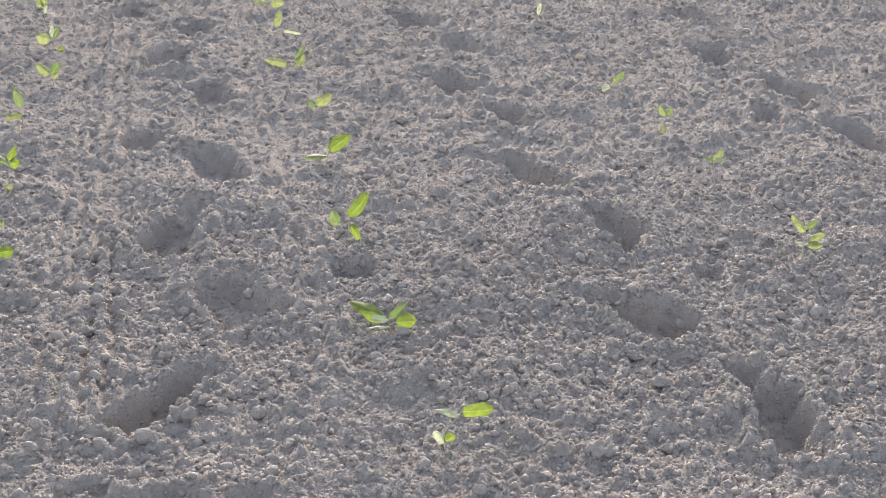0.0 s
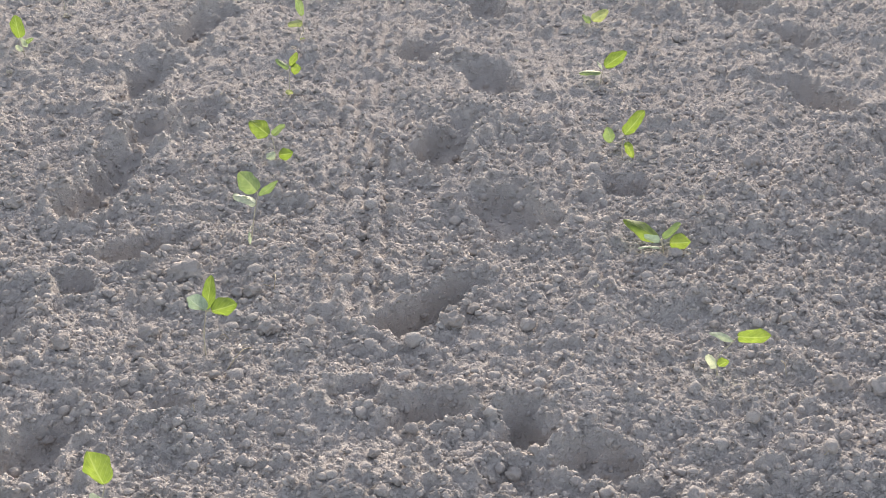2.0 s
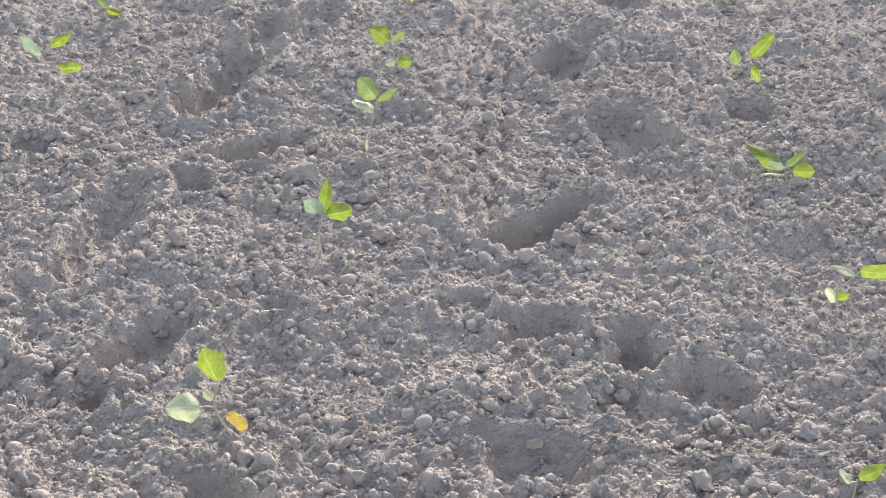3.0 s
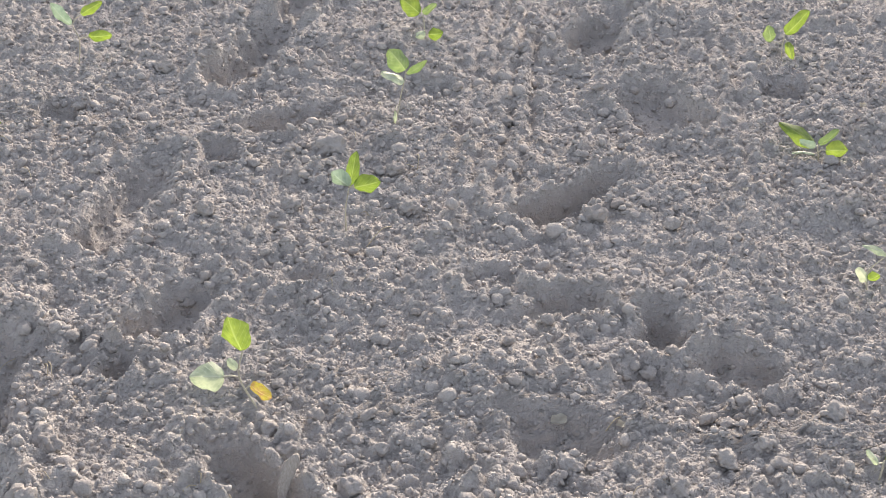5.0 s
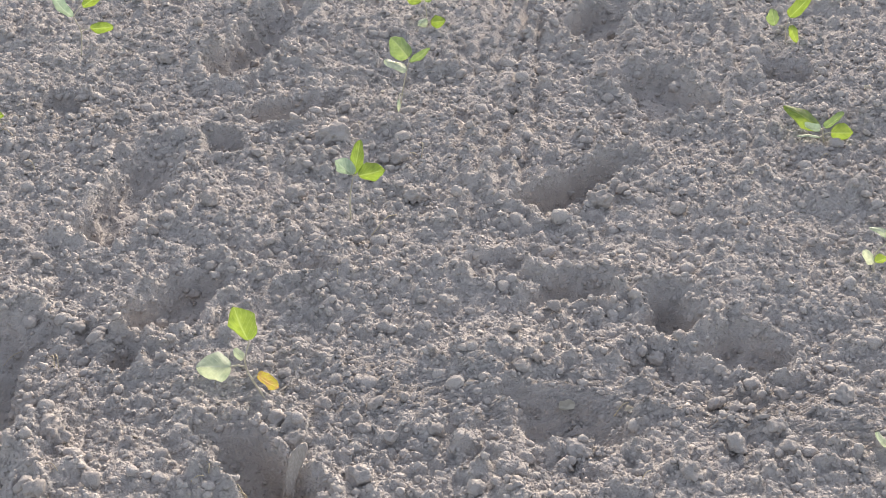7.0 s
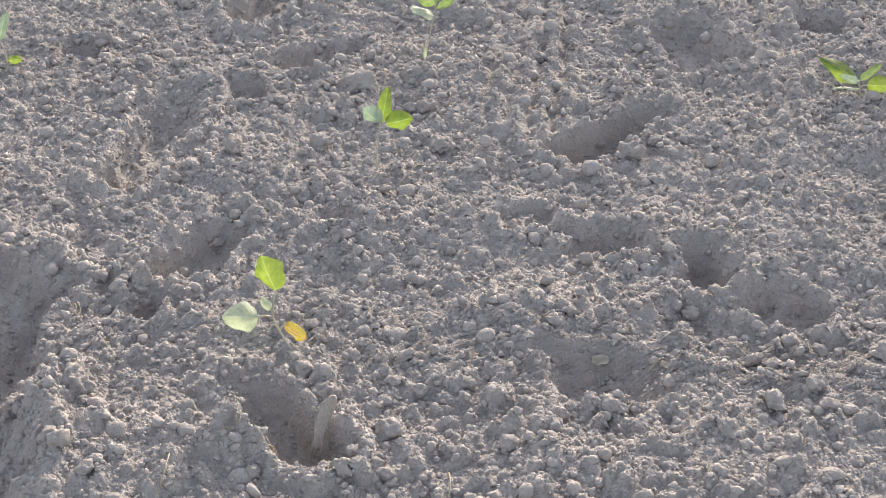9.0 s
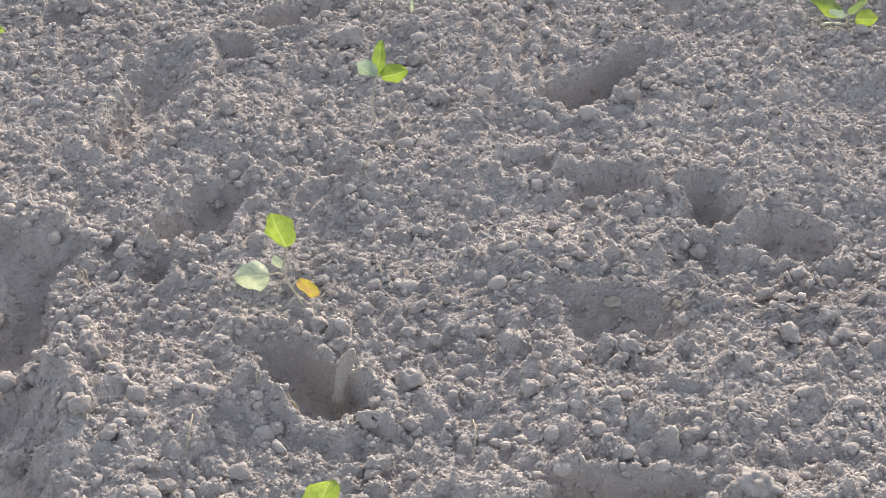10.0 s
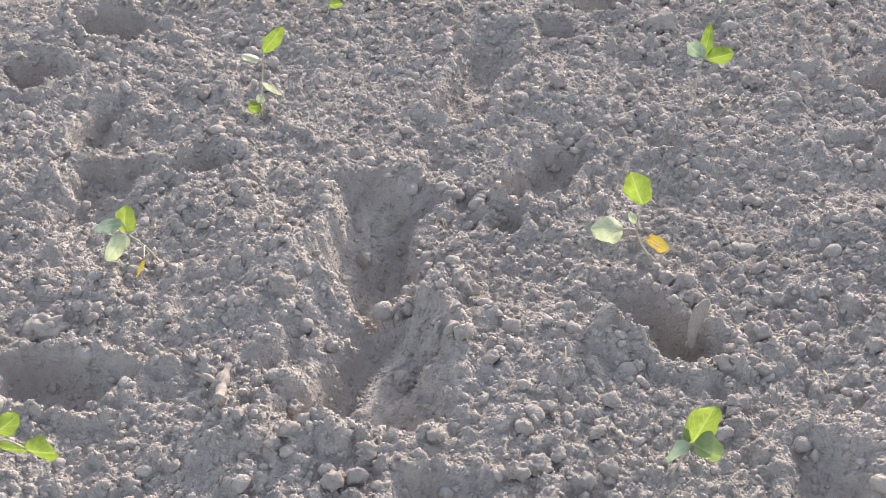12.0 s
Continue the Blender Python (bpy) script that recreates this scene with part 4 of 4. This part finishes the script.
def twig(points, radius, label, branch=None):
    bm = bmesh.new()
    for some, r in ((points, radius), (branch, radius * 0.75)):
        if some:
            pts = [Vector((x, y, spot(x, y, 1.0) + r * 0.6 + lift)) for x, y, lift in some]
            line = smooth_line(pts, 4)
            n = len(line) - 1
            tube(bm, line, [r * (0.70 + 0.75 * noise.noise(Vector((i * 0.55, r * 900, 0))) + 0.25 * i / n) for i in range(n + 1)], 8)
    tagged(part("twig", bm, WOOD), label, "twig")


twig([(-0.708, 1.572, 0.006), (-0.710, 1.545, 0.006), (-0.701, 1.512, 0.002), (-0.692, 1.480, 0.0)], 0.0095, "thick forked grey twig lying on the soil",
     [(-0.758, 1.562, 0.004), (-0.735, 1.548, 0.006), (-0.706, 1.528, 0.004)])
twig([(0.713, 1.650, 0.014), (0.730, 1.665, 0.016), (0.747, 1.669, 0.014)], 0.005, "thin curved grey twig on the soil")


def bark_piece(x, y, length, width):
    """A broken piece of old bark, bent along its length, with ragged ends and layered ridges."""
    bm = bmesh.new()
    rows = []
    for i in range(15):
        s = i / 14 - 0.5
        row = []
        for k in range(13):
            u = k / 6 - 1
            ragged = 0.10 * noise.noise(Vector((u * 2.5, 3.0 * (s > 0), 1.0)))
            ridge = 0.10 * noise.noise(Vector((s * 1.5, u * 5.0, 7.0))) + 0.05 * noise.noise(Vector((s * 6, u * 9.0, 2.0)))
            row.append(bm.verts.new((length * (s + 2 * ragged * s), 0.5 * width * u, width * (0.42 * (1 - u * u) + ridge + 0.1 * s))))
        rows.append(row)
    for p, q in zip(rows, rows[1:]):
        for k in range(12):
            bm.faces.new((p[k], p[k + 1], q[k + 1], q[k]))
    bmesh.ops.solidify(bm, geom=bm.faces[:], thickness=0.005)
    ob = part("bark_piece", bm, BARK)
    ob.matrix_basis = pose(x, y, spot(x, y, 1.0) + 0.004, 18, 4, -6)
    tagged(ob, "short broken piece of grey old bark on the soil", "bark")


bark_piece(0.682, 1.625, 0.060, 0.034)


def straw(x0, y0, x1, y1, arch, radius=0.0011):
    bm = bmesh.new()
    a = Vector((x0, y0, spot(x0, y0, 1.0) + 0.005))
    b = Vector((x1, y1, spot(x1, y1, 1.0) + 0.005))
    mid = (a + b) / 2 + Vector((arch * 0.4, 0, abs(arch) + 0.004))
    line = smooth_line([a, mid, b], 5)
    tube(bm, line, [radius * (1 - 0.4 * i / (len(line) - 1)) for i in range(len(line))], 6)
    tagged(part("straw", bm, STRAW), "thin dry pale straw lying on the soil", "straw", "bits of straw")


STRAWS = [(-0.049, 2.467, -0.012, 2.530, 0.012), (-0.497, 2.053, -0.479, 2.018, 0.004), (-0.094, 2.331, -0.080, 2.294, 0.006),
          (-0.235, 1.678, -0.233, 1.614, 0.006), (0.129, 1.720, 0.133, 1.658, 0.008), (0.367, 1.445, 0.415, 1.451, 0.006),
          (-0.50, 2.045, -0.483, 2.012, 0.006), (-0.001, 2.82, 0.006, 2.76, 0.008), (-0.767, 2.659, -0.74, 2.627, 0.004),
          (-0.834, 2.756, -0.875, 2.784, 0.004), (1.0, 3.33, 0.985, 3.28, 0.008), (0.966, 2.487, 0.967, 2.445, 0.004),
          (0.393, 1.996, 0.414, 2.013, 0.004), (-0.148, 1.777, -0.145, 1.80, 0.003), (-0.076, 1.425, -0.054, 1.432, 0.020)]
for row in STRAWS:
    straw(*row)
rng = np.random.default_rng(21)
for k in range(16):
    x, y, a, l = float(rng.uniform(-0.9, 1.0)), float(rng.uniform(1.4, 3.2)), float(rng.uniform(0, 6.28)), float(rng.uniform(0.018, 0.04))
    straw(x, y, x + l * math.cos(a), y + l * math.sin(a), float(rng.uniform(-0.006, 0.006)), 0.0007)

for k in range(8):                                   # a handful of broken straw beside the hollow
    x, y, a, l = float(rng.normal(-0.126, 0.020)), float(rng.normal(1.755, 0.016)), float(rng.uniform(0.3, 2.4)), float(rng.uniform(0.012, 0.026))
    straw(x, y, x + l * math.cos(a), y + l * math.sin(a), float(rng.uniform(-0.004, 0.008)), 0.0010)


def dry_flake(x, y, size, turn):
    """A small curled flake of dry leaf."""
    bm = bmesh.new()
    rows = []
    for i in range(9):
        s = i / 8 - 0.5
        w = 0.40 * max(0.03, 1 - (2 * s) ** 2) ** 0.8 * (1 + 0.2 * math.sin(9 * s + turn))
        rows.append([bm.verts.new(Vector((s, w * u, 0.35 * s * s + 0.55 * w * abs(u) ** 1.6 + 0.06 * math.sin(8 * s + 3 * u))) * size) for u in (-1, -0.6, -0.2, 0.2, 0.6, 1)])
    for a, b in zip(rows, rows[1:]):
        for k in range(5):
            bm.faces.new((a[k], a[k + 1], b[k + 1], b[k]))
    bmesh.ops.solidify(bm, geom=bm.faces[:], thickness=0.0008)
    ob = part("dry_leaf_flake", bm, DRY_LEAF)
    ob.matrix_basis = pose(x, y, spot(x, y, 1.0) + 0.25 * size + 0.003, 12, -8, turn)
    tagged(ob, "small curled flake of pale dry leaf on the soil", "dry leaf", "dry flakes")


for row in ((0.322, 2.022, 0.028, 30), (1.853, 5.082, 0.04, 10), (0.846, 5.01, 0.04, 60), (0.415, 2.0, 0.016, 20),
            (1.045, 5.22, 0.035, 15), (-0.905, 4.12, 0.024, 70), (-0.868, 4.66, 0.030, 20), (0.86, 5.25, 0.035, 100)):
    dry_flake(*row)
rng = np.random.default_rng(12)
for k in range(26):
    row_x = (-0.07, 0.79, 0.79, 1.86)[k % 4]
    dry_flake(row_x + float(rng.normal() * 0.09), float(rng.uniform(2.4, 5.8)), float(rng.uniform(0.010, 0.022)), float(rng.uniform(0, 360)))
